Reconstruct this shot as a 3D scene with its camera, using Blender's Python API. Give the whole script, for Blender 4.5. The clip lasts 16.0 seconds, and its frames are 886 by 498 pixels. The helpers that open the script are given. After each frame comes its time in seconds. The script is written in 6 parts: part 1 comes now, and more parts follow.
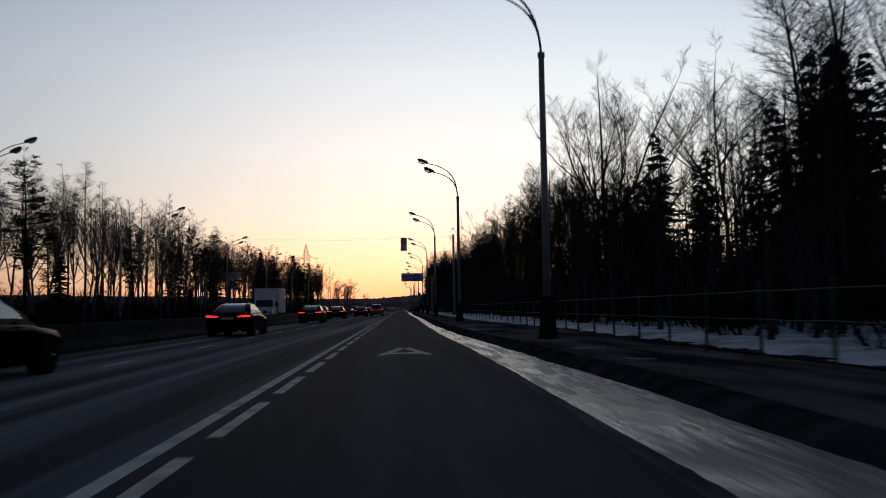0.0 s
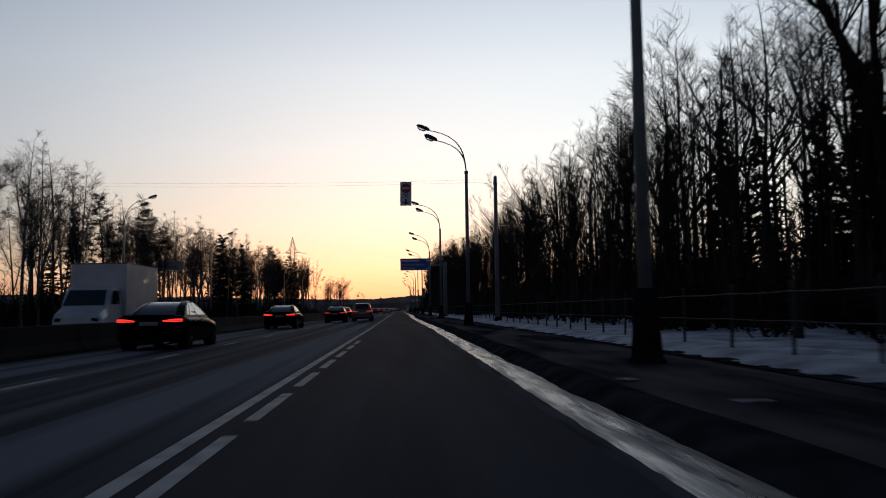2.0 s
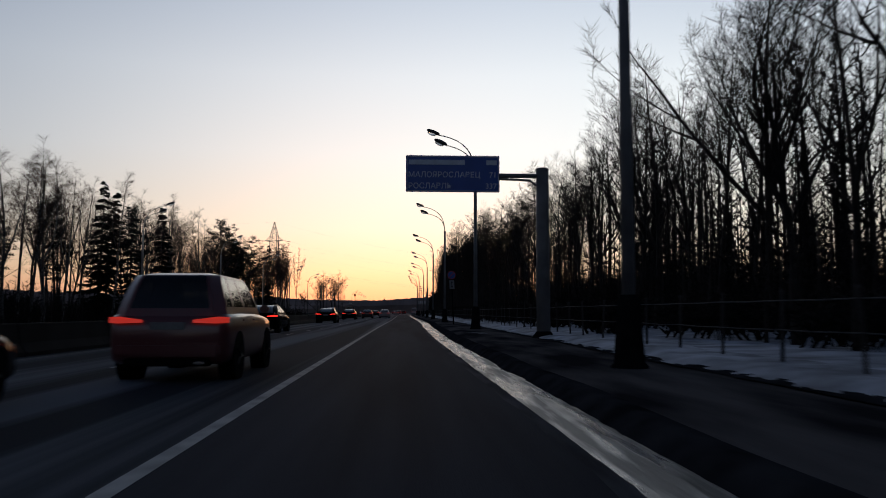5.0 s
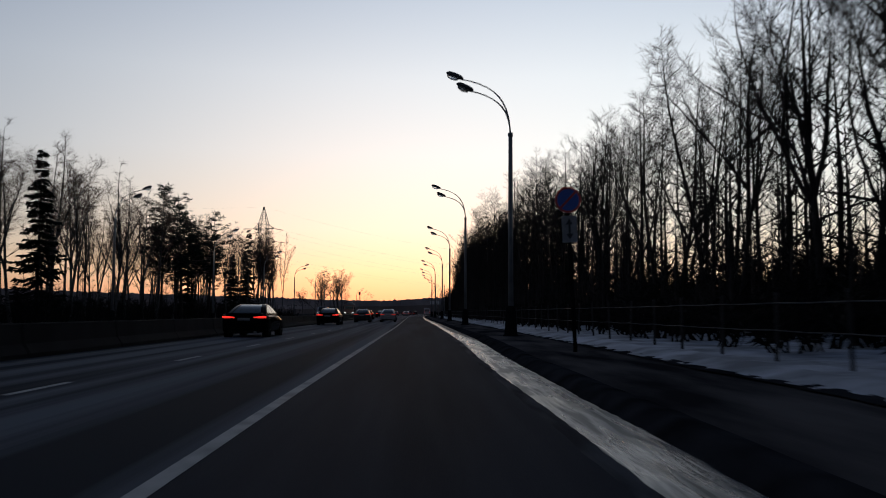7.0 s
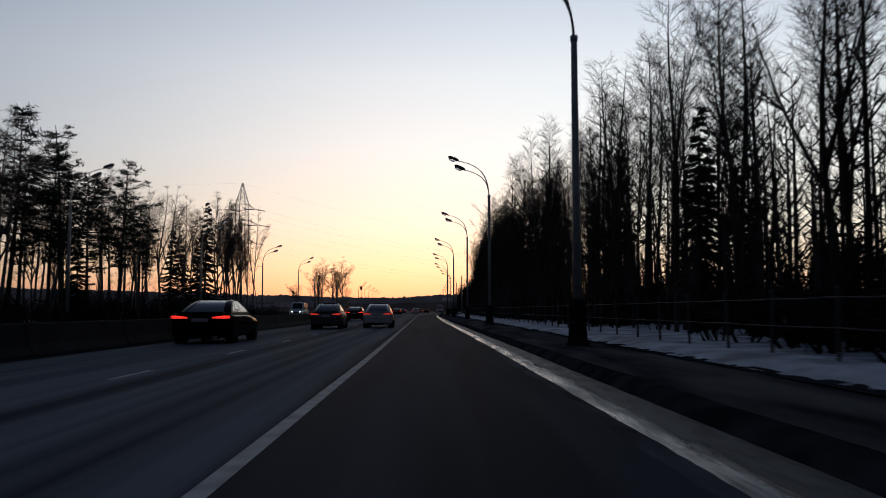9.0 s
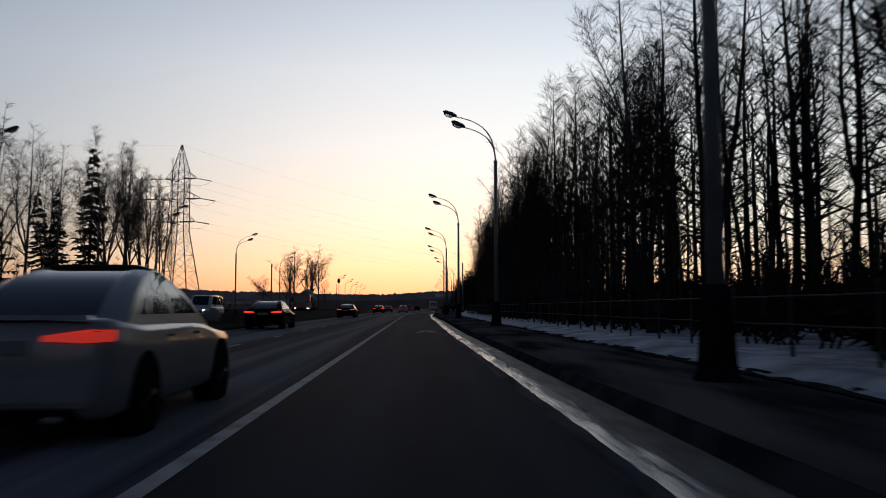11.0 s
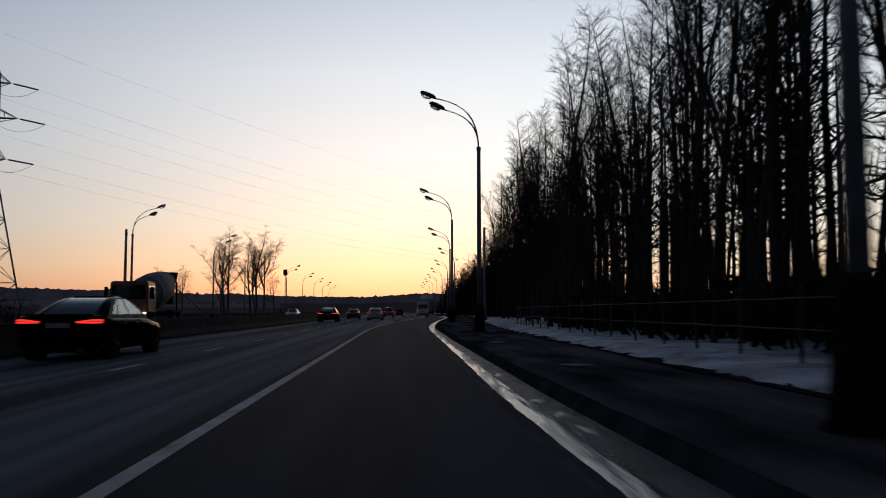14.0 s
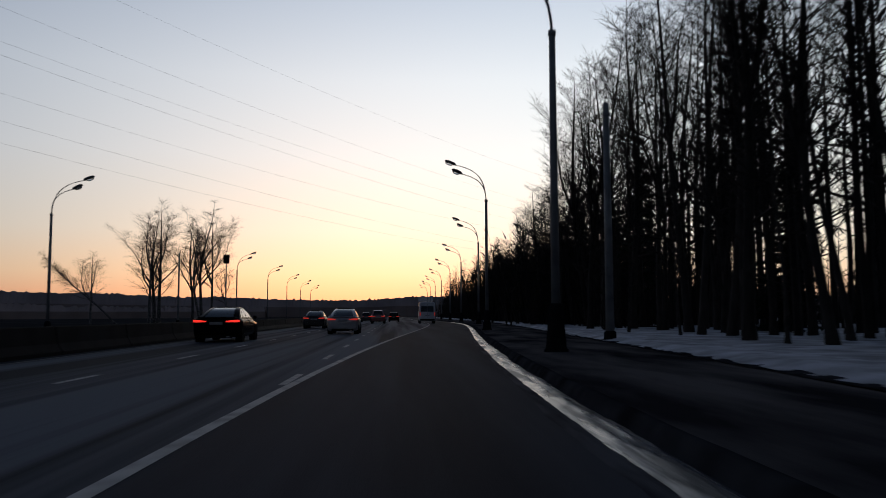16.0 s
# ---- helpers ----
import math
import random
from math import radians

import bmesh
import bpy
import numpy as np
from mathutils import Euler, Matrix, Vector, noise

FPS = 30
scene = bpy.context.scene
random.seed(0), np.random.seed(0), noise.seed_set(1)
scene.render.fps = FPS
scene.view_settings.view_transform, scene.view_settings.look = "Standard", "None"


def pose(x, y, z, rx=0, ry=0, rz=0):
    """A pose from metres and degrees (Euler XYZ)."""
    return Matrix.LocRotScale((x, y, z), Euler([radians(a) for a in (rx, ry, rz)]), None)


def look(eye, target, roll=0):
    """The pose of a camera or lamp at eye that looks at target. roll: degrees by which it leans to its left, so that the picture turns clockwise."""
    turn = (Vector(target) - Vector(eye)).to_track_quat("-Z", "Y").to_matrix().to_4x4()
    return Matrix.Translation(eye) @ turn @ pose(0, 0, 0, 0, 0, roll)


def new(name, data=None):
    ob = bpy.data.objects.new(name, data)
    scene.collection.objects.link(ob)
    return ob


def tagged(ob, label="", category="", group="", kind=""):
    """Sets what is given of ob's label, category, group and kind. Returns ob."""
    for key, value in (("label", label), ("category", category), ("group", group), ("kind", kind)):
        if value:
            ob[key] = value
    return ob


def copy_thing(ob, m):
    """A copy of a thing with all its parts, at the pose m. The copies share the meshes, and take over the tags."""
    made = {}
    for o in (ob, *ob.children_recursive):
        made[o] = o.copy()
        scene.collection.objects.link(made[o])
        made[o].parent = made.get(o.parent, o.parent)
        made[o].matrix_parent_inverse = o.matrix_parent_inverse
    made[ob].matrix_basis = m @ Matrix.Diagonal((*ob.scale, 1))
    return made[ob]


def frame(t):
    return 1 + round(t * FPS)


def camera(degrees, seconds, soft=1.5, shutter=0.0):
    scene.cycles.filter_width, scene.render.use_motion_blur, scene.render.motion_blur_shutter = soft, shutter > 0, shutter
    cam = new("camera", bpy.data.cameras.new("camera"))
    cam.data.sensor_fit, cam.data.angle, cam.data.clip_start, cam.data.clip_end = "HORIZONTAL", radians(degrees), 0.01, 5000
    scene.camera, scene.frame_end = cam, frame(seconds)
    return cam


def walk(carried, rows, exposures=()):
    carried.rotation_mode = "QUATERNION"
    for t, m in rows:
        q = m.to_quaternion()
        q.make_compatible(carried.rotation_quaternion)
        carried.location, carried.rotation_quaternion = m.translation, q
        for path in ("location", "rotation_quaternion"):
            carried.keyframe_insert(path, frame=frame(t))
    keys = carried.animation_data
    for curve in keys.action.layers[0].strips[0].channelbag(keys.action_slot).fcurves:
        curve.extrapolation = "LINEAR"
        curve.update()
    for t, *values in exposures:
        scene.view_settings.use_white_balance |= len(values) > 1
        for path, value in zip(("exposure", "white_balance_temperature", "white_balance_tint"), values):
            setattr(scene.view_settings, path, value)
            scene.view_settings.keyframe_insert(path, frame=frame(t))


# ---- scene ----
# ------------------------------------------------------------------ camera
cam = camera(57.05, 16.0, soft=0.9, shutter=0.25)
EYE = 1.084
DRIVE = [  # seconds, x, y, yaw, pitch, roll
    (0, 0.06, 0.00, -2.89, 4.11, 0.93), (0.5, -0.04, 10.64, -2.95, 4.16, 0.98), (1, -0.11, 21.26, -3.07, 4.15, 0.98),
    (1.5, -0.14, 31.80, -3.08, 4.16, 0.86), (2, -0.12, 42.12, -3.06, 4.18, 0.86), (2.5, -0.11, 52.41, -3.08, 4.12, 0.77),
    (3, -0.09, 62.85, -3.10, 4.15, 0.58), (3.5, 0.05, 73.60, -3.11, 4.12, 0.30), (6, -0.05, 127.19, -2.44, 4.56, -0.23),
    (6.5, -0.09, 137.91, -2.16, 4.48, -0.22), (7, -0.14, 148.64, -1.96, 4.47, -0.24), (7.5, -0.18, 159.42, -1.78, 4.45, -0.17),
    (8, -0.17, 170.13, -1.55, 4.46, -0.06), (8.5, -0.21, 180.75, -1.40, 4.40, 0.00), (9, -0.28, 191.38, -1.23, 4.28, 0.06),
    (11.5, 0.11, 245.51, -2.16, 4.09, 0.06), (12, 0.15, 256.42, -2.60, 4.20, 0.13), (12.5, 0.23, 267.49, -2.94, 4.25, 0.23),
    (13, 0.27, 278.66, -3.01, 4.33, 0.15), (13.5, 0.21, 290.08, -2.97, 4.38, 0.04), (14, 0.10, 301.60, -3.02, 4.34, 0.09),
    (14.5, -0.02, 313.13, -2.99, 4.40, 0.07), (15, -0.03, 324.91, -3.08, 4.43, 0.17), (15.5, 0.07, 336.64, -3.23, 4.49, 0.16),
    (16, 0.27, 348.35, -3.32, 4.63, 0.17)]
walk(cam, [(t, pose(x, y, EYE, 90 + pitch, roll, yaw)) for t, x, y, yaw, pitch, roll in DRIVE])

# ------------------------------------------------------------------ sky, sun
scene.view_settings.exposure = 0.0
world = bpy.data.worlds.new("dusk")
scene.world = world
world.use_nodes = True


def sky_nodes():
    nt = world.node_tree
    nt.nodes.clear()
    N, Lk = nt.nodes.new, nt.links.new
    sky = N("ShaderNodeTexSky")
    sky.sky_type, sky.sun_disc = "NISHITA", False
    sky.sun_elevation, sky.sun_rotation = radians(0.6), radians(-3)
    co = N("ShaderNodeTexCoord")
    sep = N("ShaderNodeSeparateXYZ")
    Lk(co.outputs["Generated"], sep.inputs[0])
    ramp = N("ShaderNodeValToRGB")
    cr = ramp.color_ramp
    stops = [(0.0, (0.74, 0.35, 0.25)), (0.022, (0.86, 0.50, 0.34)), (0.05, (0.91, 0.69, 0.50)), (0.10, (0.88, 0.82, 0.72)),
             (0.19, (0.87, 0.89, 0.89)), (0.28, (0.82, 0.87, 0.915)), (0.37, (0.65, 0.725, 0.83)), (0.55, (0.14, 0.20, 0.30)), (1.0, (0.035, 0.06, 0.12))]
    while len(cr.elements) < len(stops):
        cr.elements.new(0.5)
    for e, (p, c) in zip(cr.elements, stops):
        e.position, e.color = p, (*c, 1)
    Lk(sep.outputs["Z"], ramp.inputs[0])
    # the side away from the sunset is dimmer and bluer
    dot = N("ShaderNodeVectorMath")
    dot.operation = "DOT_PRODUCT"
    dot.inputs[1].default_value = (math.sin(radians(12)), math.cos(radians(12)), 0.0)
    Lk(co.outputs["Generated"], dot.inputs[0])
    half = N("ShaderNodeMath")
    half.operation, half.use_clamp = "MULTIPLY_ADD", True
    half.inputs[1].default_value, half.inputs[2].default_value = 0.5, 0.5
    Lk(dot.outputs["Value"], half.inputs[0])
    powr = N("ShaderNodeMath")
    powr.operation = "POWER"
    powr.inputs[1].default_value = 8.0
    Lk(half.outputs[0], powr.inputs[0])
    side = N("ShaderNodeMix")
    side.data_type = "RGBA"
    side.inputs["A"].default_value, side.inputs["B"].default_value = (0.15, 0.19, 0.28, 1), (1.075, 1.085, 1.08, 1)
    Lk(powr.outputs[0], side.inputs["Factor"])
    mul = N("ShaderNodeMix")
    mul.data_type, mul.blend_type = "RGBA", "MULTIPLY"
    mul.inputs["Factor"].default_value = 1.0
    Lk(ramp.outputs[0], mul.inputs["A"])
    Lk(side.outputs["Result"], mul.inputs["B"])
    both = N("ShaderNodeMix")
    both.data_type, both.blend_type = "RGBA", "ADD"
    both.inputs["Factor"].default_value = 0.05
    Lk(mul.outputs["Result"], both.inputs["A"])
    Lk(sky.outputs[0], both.inputs["B"])
    bg = N("ShaderNodeBackground")
    Lk(both.outputs["Result"], bg.inputs[0])
    bg.inputs[1].default_value = 1.0
    out = N("ShaderNodeOutputWorld")
    Lk(bg.outputs[0], out.inputs[0])


sky_nodes()
sun = new("sun", bpy.data.lights.new("sun", "SUN"))
sun.data.energy, sun.data.angle, sun.data.color = 0.12, radians(6), (1.0, 0.62, 0.32)
sun.matrix_basis = look((31, 116, 2.2), (0, 0, 0))


# ------------------------------------------------------------------ materials
def mat(name, base, rough=0.8, metal=0.0, second=None, scale=3.0, detail=6.0, mix=(0.35, 0.65), bump=0.0, bump_scale=40.0, spread=0.0,
        emit=None, strength=0.0, stretch=(1, 1, 1), coat=0.0, rough2=None, spec=0.5):
    m = bpy.data.materials.new(name)
    m.use_nodes = True
    nt = m.node_tree
    N, Lk = nt.nodes.new, nt.links.new
    b = nt.nodes["Principled BSDF"]
    b.inputs["Base Color"].default_value = (*base, 1)
    b.inputs["Roughness"].default_value, b.inputs["Metallic"].default_value = rough, metal
    b.inputs["Coat Weight"].default_value = coat
    b.inputs["Specular IOR Level"].default_value = spec
    co = N("ShaderNodeTexCoord")
    mp = N("ShaderNodeMapping")
    mp.inputs["Scale"].default_value = stretch
    Lk(co.outputs["Object"], mp.inputs[0])
    colour = None
    if second:
        no = N("ShaderNodeTexNoise")
        no.inputs["Scale"].default_value, no.inputs["Detail"].default_value = scale, detail
        Lk(mp.outputs[0], no.inputs["Vector"])
        mr = N("ShaderNodeMapRange")
        mr.inputs[1].default_value, mr.inputs[2].default_value = mix
        Lk(no.outputs[0], mr.inputs[0])
        mx = N("ShaderNodeMix")
        mx.data_type = "RGBA"
        mx.inputs["A"].default_value, mx.inputs["B"].default_value = (*base, 1), (*second, 1)
        Lk(mr.outputs[0], mx.inputs["Factor"])
        colour = mx.outputs["Result"]
        if rough2 is not None:
            rr = N("ShaderNodeMapRange")
            rr.inputs[3].default_value, rr.inputs[4].default_value = rough, rough2
            Lk(mr.outputs[0], rr.inputs[0])
            Lk(rr.outputs[0], b.inputs["Roughness"])
    if spread and colour:
        oi = N("ShaderNodeObjectInfo")
        hs = N("ShaderNodeHueSaturation")
        vr = N("ShaderNodeMapRange")
        vr.inputs[3].default_value, vr.inputs[4].default_value = 1 - spread, 1 + spread
        Lk(oi.outputs["Random"], vr.inputs[0])
        Lk(vr.outputs[0], hs.inputs["Value"])
        Lk(colour, hs.inputs["Color"])
        colour = hs.outputs[0]
    if colour:
        Lk(colour, b.inputs["Base Color"])
    if bump:
        n2 = N("ShaderNodeTexNoise")
        n2.inputs["Scale"].default_value, n2.inputs["Detail"].default_value = bump_scale, 5
        Lk(mp.outputs[0], n2.inputs["Vector"])
        bp = N("ShaderNodeBump")
        bp.inputs["Strength"].default_value, bp.inputs["Distance"].default_value = bump, 0.02
        Lk(n2.outputs[0], bp.inputs["Height"])
        Lk(bp.outputs[0], b.inputs["Normal"])
    if emit:
        b.inputs["Emission Color"].default_value, b.inputs["Emission Strength"].default_value = (*emit, 1), strength
    return m


M_ASPHALT = mat("asphalt", (0.158, 0.167, 0.184), 0.85, second=(0.036, 0.039, 0.045), scale=0.40, detail=5, stretch=(2.3, 0.03, 1), mix=(0.43, 0.57), bump=0.35, bump_scale=55, rough2=0.8, spec=0.01)
M_ASPHALT_DARK = mat("fresh_asphalt", (0.060, 0.063, 0.074), 0.85, second=(0.028, 0.030, 0.037), scale=0.5, detail=8, stretch=(1.6, 0.08, 1), mix=(0.36, 0.62), bump=0.4, bump_scale=55, rough2=0.8, spec=0.015)
M_PATH = mat("old_asphalt", (0.026, 0.0245, 0.026), 0.9, second=(0.130, 0.116, 0.110), scale=0.55, detail=11, stretch=(1.5, 0.32, 1), mix=(0.38, 0.64), bump=0.4, bump_scale=30, spec=0.0)
M_PAINT = mat("road_paint", (0.42, 0.42, 0.40), 0.75, second=(0.16, 0.16, 0.155), scale=2.5, mix=(0.42, 0.72), bump=0.2)
M_ICE = mat("dirty_ice", (0.128, 0.132, 0.138), 0.26, second=(0.018, 0.0195, 0.023), scale=2.0, detail=10, stretch=(2.4, 0.16, 1), mix=(0.46, 0.56), bump=0.6, bump_scale=6, rough2=0.5)


def wet_patches(m, colour, size, stretch, span, rough):
    """Dark wet blotches over a material's own pattern."""
    nt = m.node_tree
    N, Lk = nt.nodes.new, nt.links.new
    b = nt.nodes["Principled BSDF"]
    co, mp, no, mr, mx, mz = (N("ShaderNode" + k) for k in ("TexCoord", "Mapping", "TexNoise", "MapRange", "Mix", "Mix"))
    mp.inputs["Scale"].default_value = stretch
    Lk(co.outputs["Object"], mp.inputs[0])
    no.inputs["Scale"].default_value, no.inputs["Detail"].default_value, no.inputs["Distortion"].default_value = size, 7, 0.6
    Lk(mp.outputs[0], no.inputs["Vector"])
    mr.inputs[1].default_value, mr.inputs[2].default_value = span
    Lk(no.outputs[0], mr.inputs[0])
    mx.data_type = "RGBA"
    Lk(b.inputs["Base Color"].links[0].from_socket, mx.inputs["A"])
    mx.inputs["B"].default_value = (*colour, 1)
    Lk(mr.outputs[0], mx.inputs["Factor"])
    Lk(mx.outputs["Result"], b.inputs["Base Color"])
    Lk(b.inputs["Roughness"].links[0].from_socket, mz.inputs["A"])
    mz.inputs["B"].default_value = rough
    Lk(mr.outputs[0], mz.inputs["Factor"])
    Lk(mz.outputs["Result"], b.inputs["Roughness"])


wet_patches(M_ICE, (0.030, 0.032, 0.038), 1.1, (1.3, 0.45, 1), (0.52, 0.62), 0.28)
M_GRIT = mat("gutter_grit", (0.085, 0.088, 0.098), 0.9, second=(0.035, 0.036, 0.042), scale=1.6, detail=9, stretch=(2.2, 0.3, 1), mix=(0.40, 0.62), bump=0.5, bump_scale=30, spec=0.02)
M_CRUST = mat("dirty_crust", (0.078, 0.075, 0.077), 0.6, second=(0.018, 0.018, 0.020), scale=2.6, detail=11, stretch=(1.8, 0.40, 1), mix=(0.42, 0.60), bump=0.5, bump_scale=9, spec=0.15)
M_OLD_PAINT = mat("worn_paint", (0.13, 0.13, 0.128), 0.8, second=(0.065, 0.064, 0.064), scale=1.2, detail=9, stretch=(1, 0.4, 1), mix=(0.42, 0.60), bump=0.2)
M_SNOW = mat("old_snow", (0.58, 0.60, 0.65), 0.9, second=(0.24, 0.245, 0.26), scale=0.8, bump=0.6, bump_scale=3.5, spec=0.2)
M_KERB = mat("kerb_concrete", (0.040, 0.040, 0.043), 0.9, second=(0.014, 0.014, 0.016), scale=1.5, bump=0.4, bump_scale=20, spec=0.0)
M_TRODDEN = mat("trodden_ice", (0.24, 0.255, 0.285), 0.8, second=(0.08, 0.085, 0.10), scale=4.0, detail=8, mix=(0.42, 0.60), bump=0.4, bump_scale=9, spec=0.1)
M_PUDDLE = mat("meltwater", (0.014, 0.0145, 0.017), 0.35, second=(0.022, 0.023, 0.026), scale=5, spec=0.12)
M_FIELD = mat("dark_field", (0.026, 0.026, 0.027), 0.95, second=(0.050, 0.050, 0.055), scale=0.04, mix=(0.5, 0.75), bump=0.3, bump_scale=1.0, spec=0.0)
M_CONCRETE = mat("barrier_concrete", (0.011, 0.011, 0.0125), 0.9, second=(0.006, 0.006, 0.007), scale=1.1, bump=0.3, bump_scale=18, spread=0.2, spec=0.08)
M_STEEL = mat("galvanised_steel", (0.16, 0.165, 0.175), 0.55, 0.6, second=(0.09, 0.09, 0.095), scale=2.0, bump=0.1)
M_POLE = mat("pole_paint", (0.15, 0.155, 0.16), 0.65, 0.1, second=(0.085, 0.088, 0.092), scale=1.5, bump=0.1)
M_SKIRT = mat("pole_base_paint", (0.007, 0.007, 0.008), 0.8, second=(0.012, 0.012, 0.012), scale=3, bump=0.2, spec=0.0)
M_POST = mat("post_paint", (0.16, 0.16, 0.16), 0.7, 0.1, second=(0.10, 0.10, 0.10), scale=1.2, bump=0.15)
M_LAMP = mat("lamp_housing", (0.05, 0.05, 0.052), 0.5, 0.3, second=(0.03, 0.03, 0.03), scale=4)
M_LENS = mat("lamp_glass", (0.85, 0.86, 0.85), 0.22)
M_LENS.node_tree.nodes["Principled BSDF"].inputs["Transmission Weight"].default_value = 0.85
M_BARK = mat("bark", (0.030, 0.026, 0.023), 0.95, second=(0.014, 0.012, 0.011), scale=5, stretch=(1, 1, 0.25), bump=0.6, bump_scale=12, spread=0.35, spec=0.15)
M_TWIG = mat("twigs", (0.026, 0.021, 0.018), 0.95, second=(0.015, 0.012, 0.011), scale=2, spread=0.35, spec=0.15)
M_BIRCH_TWIG = mat("birch_twigs", (0.085, 0.055, 0.042), 0.95, second=(0.050, 0.034, 0.028), scale=2, spread=0.3, spec=0.1)
M_BIRCH = mat("birch_bark", (0.10, 0.095, 0.09), 0.9, second=(0.02, 0.02, 0.02), scale=6, stretch=(1, 1, 2.0), mix=(0.45, 0.55), spread=0.3, spec=0.2)
M_NEEDLE = mat("needles", (0.011, 0.017, 0.011), 0.9, second=(0.007, 0.011, 0.008), scale=3, spread=0.3, spec=0.15)
# distance haze is put into this base colour; bare woods would be far darker
M_HAZED_WOODS = mat("hazed_far_woods", (0.20, 0.17, 0.17), 0.95, second=(0.15, 0.13, 0.13), scale=0.05, spec=0.0)
M_BRUSH = mat("undergrowth", (0.018, 0.015, 0.013), 0.95, second=(0.010, 0.009, 0.008), scale=0.7, spec=0.1)
M_BLUE = mat("sign_blue", (0.012, 0.065, 0.32), 0.4, second=(0.010, 0.055, 0.26), scale=1.2)
M_WHITE = mat("sign_white", (0.55, 0.55, 0.58), 0.5, second=(0.45, 0.45, 0.48), scale=3)
M_LETTER = mat("sign_lettering", (0.55, 0.60, 0.68), 0.6, second=(0.45, 0.49, 0.56), scale=4)
M_PLATE_GREY = mat("dull_plate", (0.17, 0.17, 0.18), 0.6, second=(0.13, 0.13, 0.135), scale=5)
M_RED = mat("sign_red", (0.33, 0.025, 0.025), 0.5, second=(0.25, 0.02, 0.02), scale=3)
M_BLACK = mat("sign_black", (0.012, 0.012, 0.012), 0.6)
M_BACK = mat("sign_back", (0.38, 0.385, 0.39), 0.6, 0.2, second=(0.28, 0.28, 0.29), scale=1.5)
M_TYRE = mat("rubber", (0.007, 0.007, 0.007), 0.95, spec=0.0)
M_RIM = mat("alloy", (0.012, 0.012, 0.013), 0.6, 0.2, spec=0.1)
M_GLASS = mat("car_glass", (0.17, 0.225, 0.25), 0.02, spec=0.4)
M_GLASS.node_tree.nodes["Principled BSDF"].inputs["Transmission Weight"].default_value = 1.0
M_TINTED = mat("tinted_glass", (0.035, 0.048, 0.058), 0.02, spec=0.4)
M_TINTED.node_tree.nodes["Principled BSDF"].inputs["Transmission Weight"].default_value = 1.0
M_TRIM = mat("black_trim", (0.007, 0.007, 0.007), 0.8, spec=0.01)
M_CHROME = mat("chrome", (0.5, 0.5, 0.5), 0.2, 1.0)
M_TAIL = mat("tail_light_on", (0.30, 0.01, 0.01), 0.3, emit=(1.0, 0.03, 0.02), strength=1.5)
M_TAIL_OFF = mat("tail_light", (0.16, 0.010, 0.010), 0.25, emit=(1.0, 0.06, 0.04), strength=0.35)
M_HEAD = mat("headlight_on", (0.7, 0.7, 0.7), 0.2, emit=(1.0, 0.97, 0.92), strength=5.0)
M_PLATE = mat("number_plate", (0.17, 0.17, 0.17), 0.5, second=(0.12, 0.12, 0.12), scale=8)
M_WIRE = mat("fence_wire", (0.080, 0.080, 0.084), 0.7, second=(0.035, 0.035, 0.037), scale=6, spec=0.1)
M_RUST = mat("rusty_iron", (0.022, 0.018, 0.016), 0.85, second=(0.012, 0.011, 0.010), scale=5, bump=0.3)


def paint(name, colour, rough=0.3, coat=0.5, spec=0.5):
    return mat(name, colour, rough, 0.0, second=tuple(c * 0.75 for c in colour), scale=0.9, coat=coat, spec=spec)


# ------------------------------------------------------------------ mesh helpers
def link(name, V, F, material, parent=None, label="", smooth=False, extra=()):
    me = bpy.data.meshes.new(name)
    me.from_pydata([tuple(v) for v in V], [], F)
    me.materials.append(material)
    for m in extra:
        me.materials.append(m)
    if smooth:
        me.polygons.foreach_set("use_smooth", [True] * len(me.polygons))
    me.update()
    ob = new(name, me)
    if parent:
        ob.parent = parent
    if label:
        tagged(ob, label)
    return ob


def part(name, bm, material, parent=None, label="", bevel=0.0, smooth=False):
    if bevel:
        bmesh.ops.bevel(bm, geom=bm.edges[:], offset=bevel, segments=2, affect="EDGES", clamp_overlap=True)
    me = bpy.data.meshes.new(name)
    bm.to_mesh(me)
    bm.free()
    me.materials.append(material)
    if smooth:
        me.polygons.foreach_set("use_smooth", [True] * len(me.polygons))
    ob = new(name, me)
    if parent:
        ob.parent = parent
    if label:
        tagged(ob, label)
    return ob


def add_box(bm, x0, x1, y0, y1, z0, z1, top=None):
    """A box; top: (dx, dy) by which its upper face is smaller on each side."""
    dx, dy = top or (0, 0)
    v = [bm.verts.new(p) for p in ((x0, y0, z0), (x1, y0, z0), (x1, y1, z0), (x0, y1, z0), (x0 + dx, y0 + dy, z1), (x1 - dx, y0 + dy, z1), (x1 - dx, y1 - dy, z1), (x0 + dx, y1 - dy, z1))]
    for f in ((0, 3, 2, 1), (4, 5, 6, 7), (0, 1, 5, 4), (1, 2, 6, 5), (2, 3, 7, 6), (3, 0, 4, 7)):
        bm.faces.new([v[i] for i in f])
    return bm


def box(*a, top=None):
    return add_box(bmesh.new(), *a, top=top)


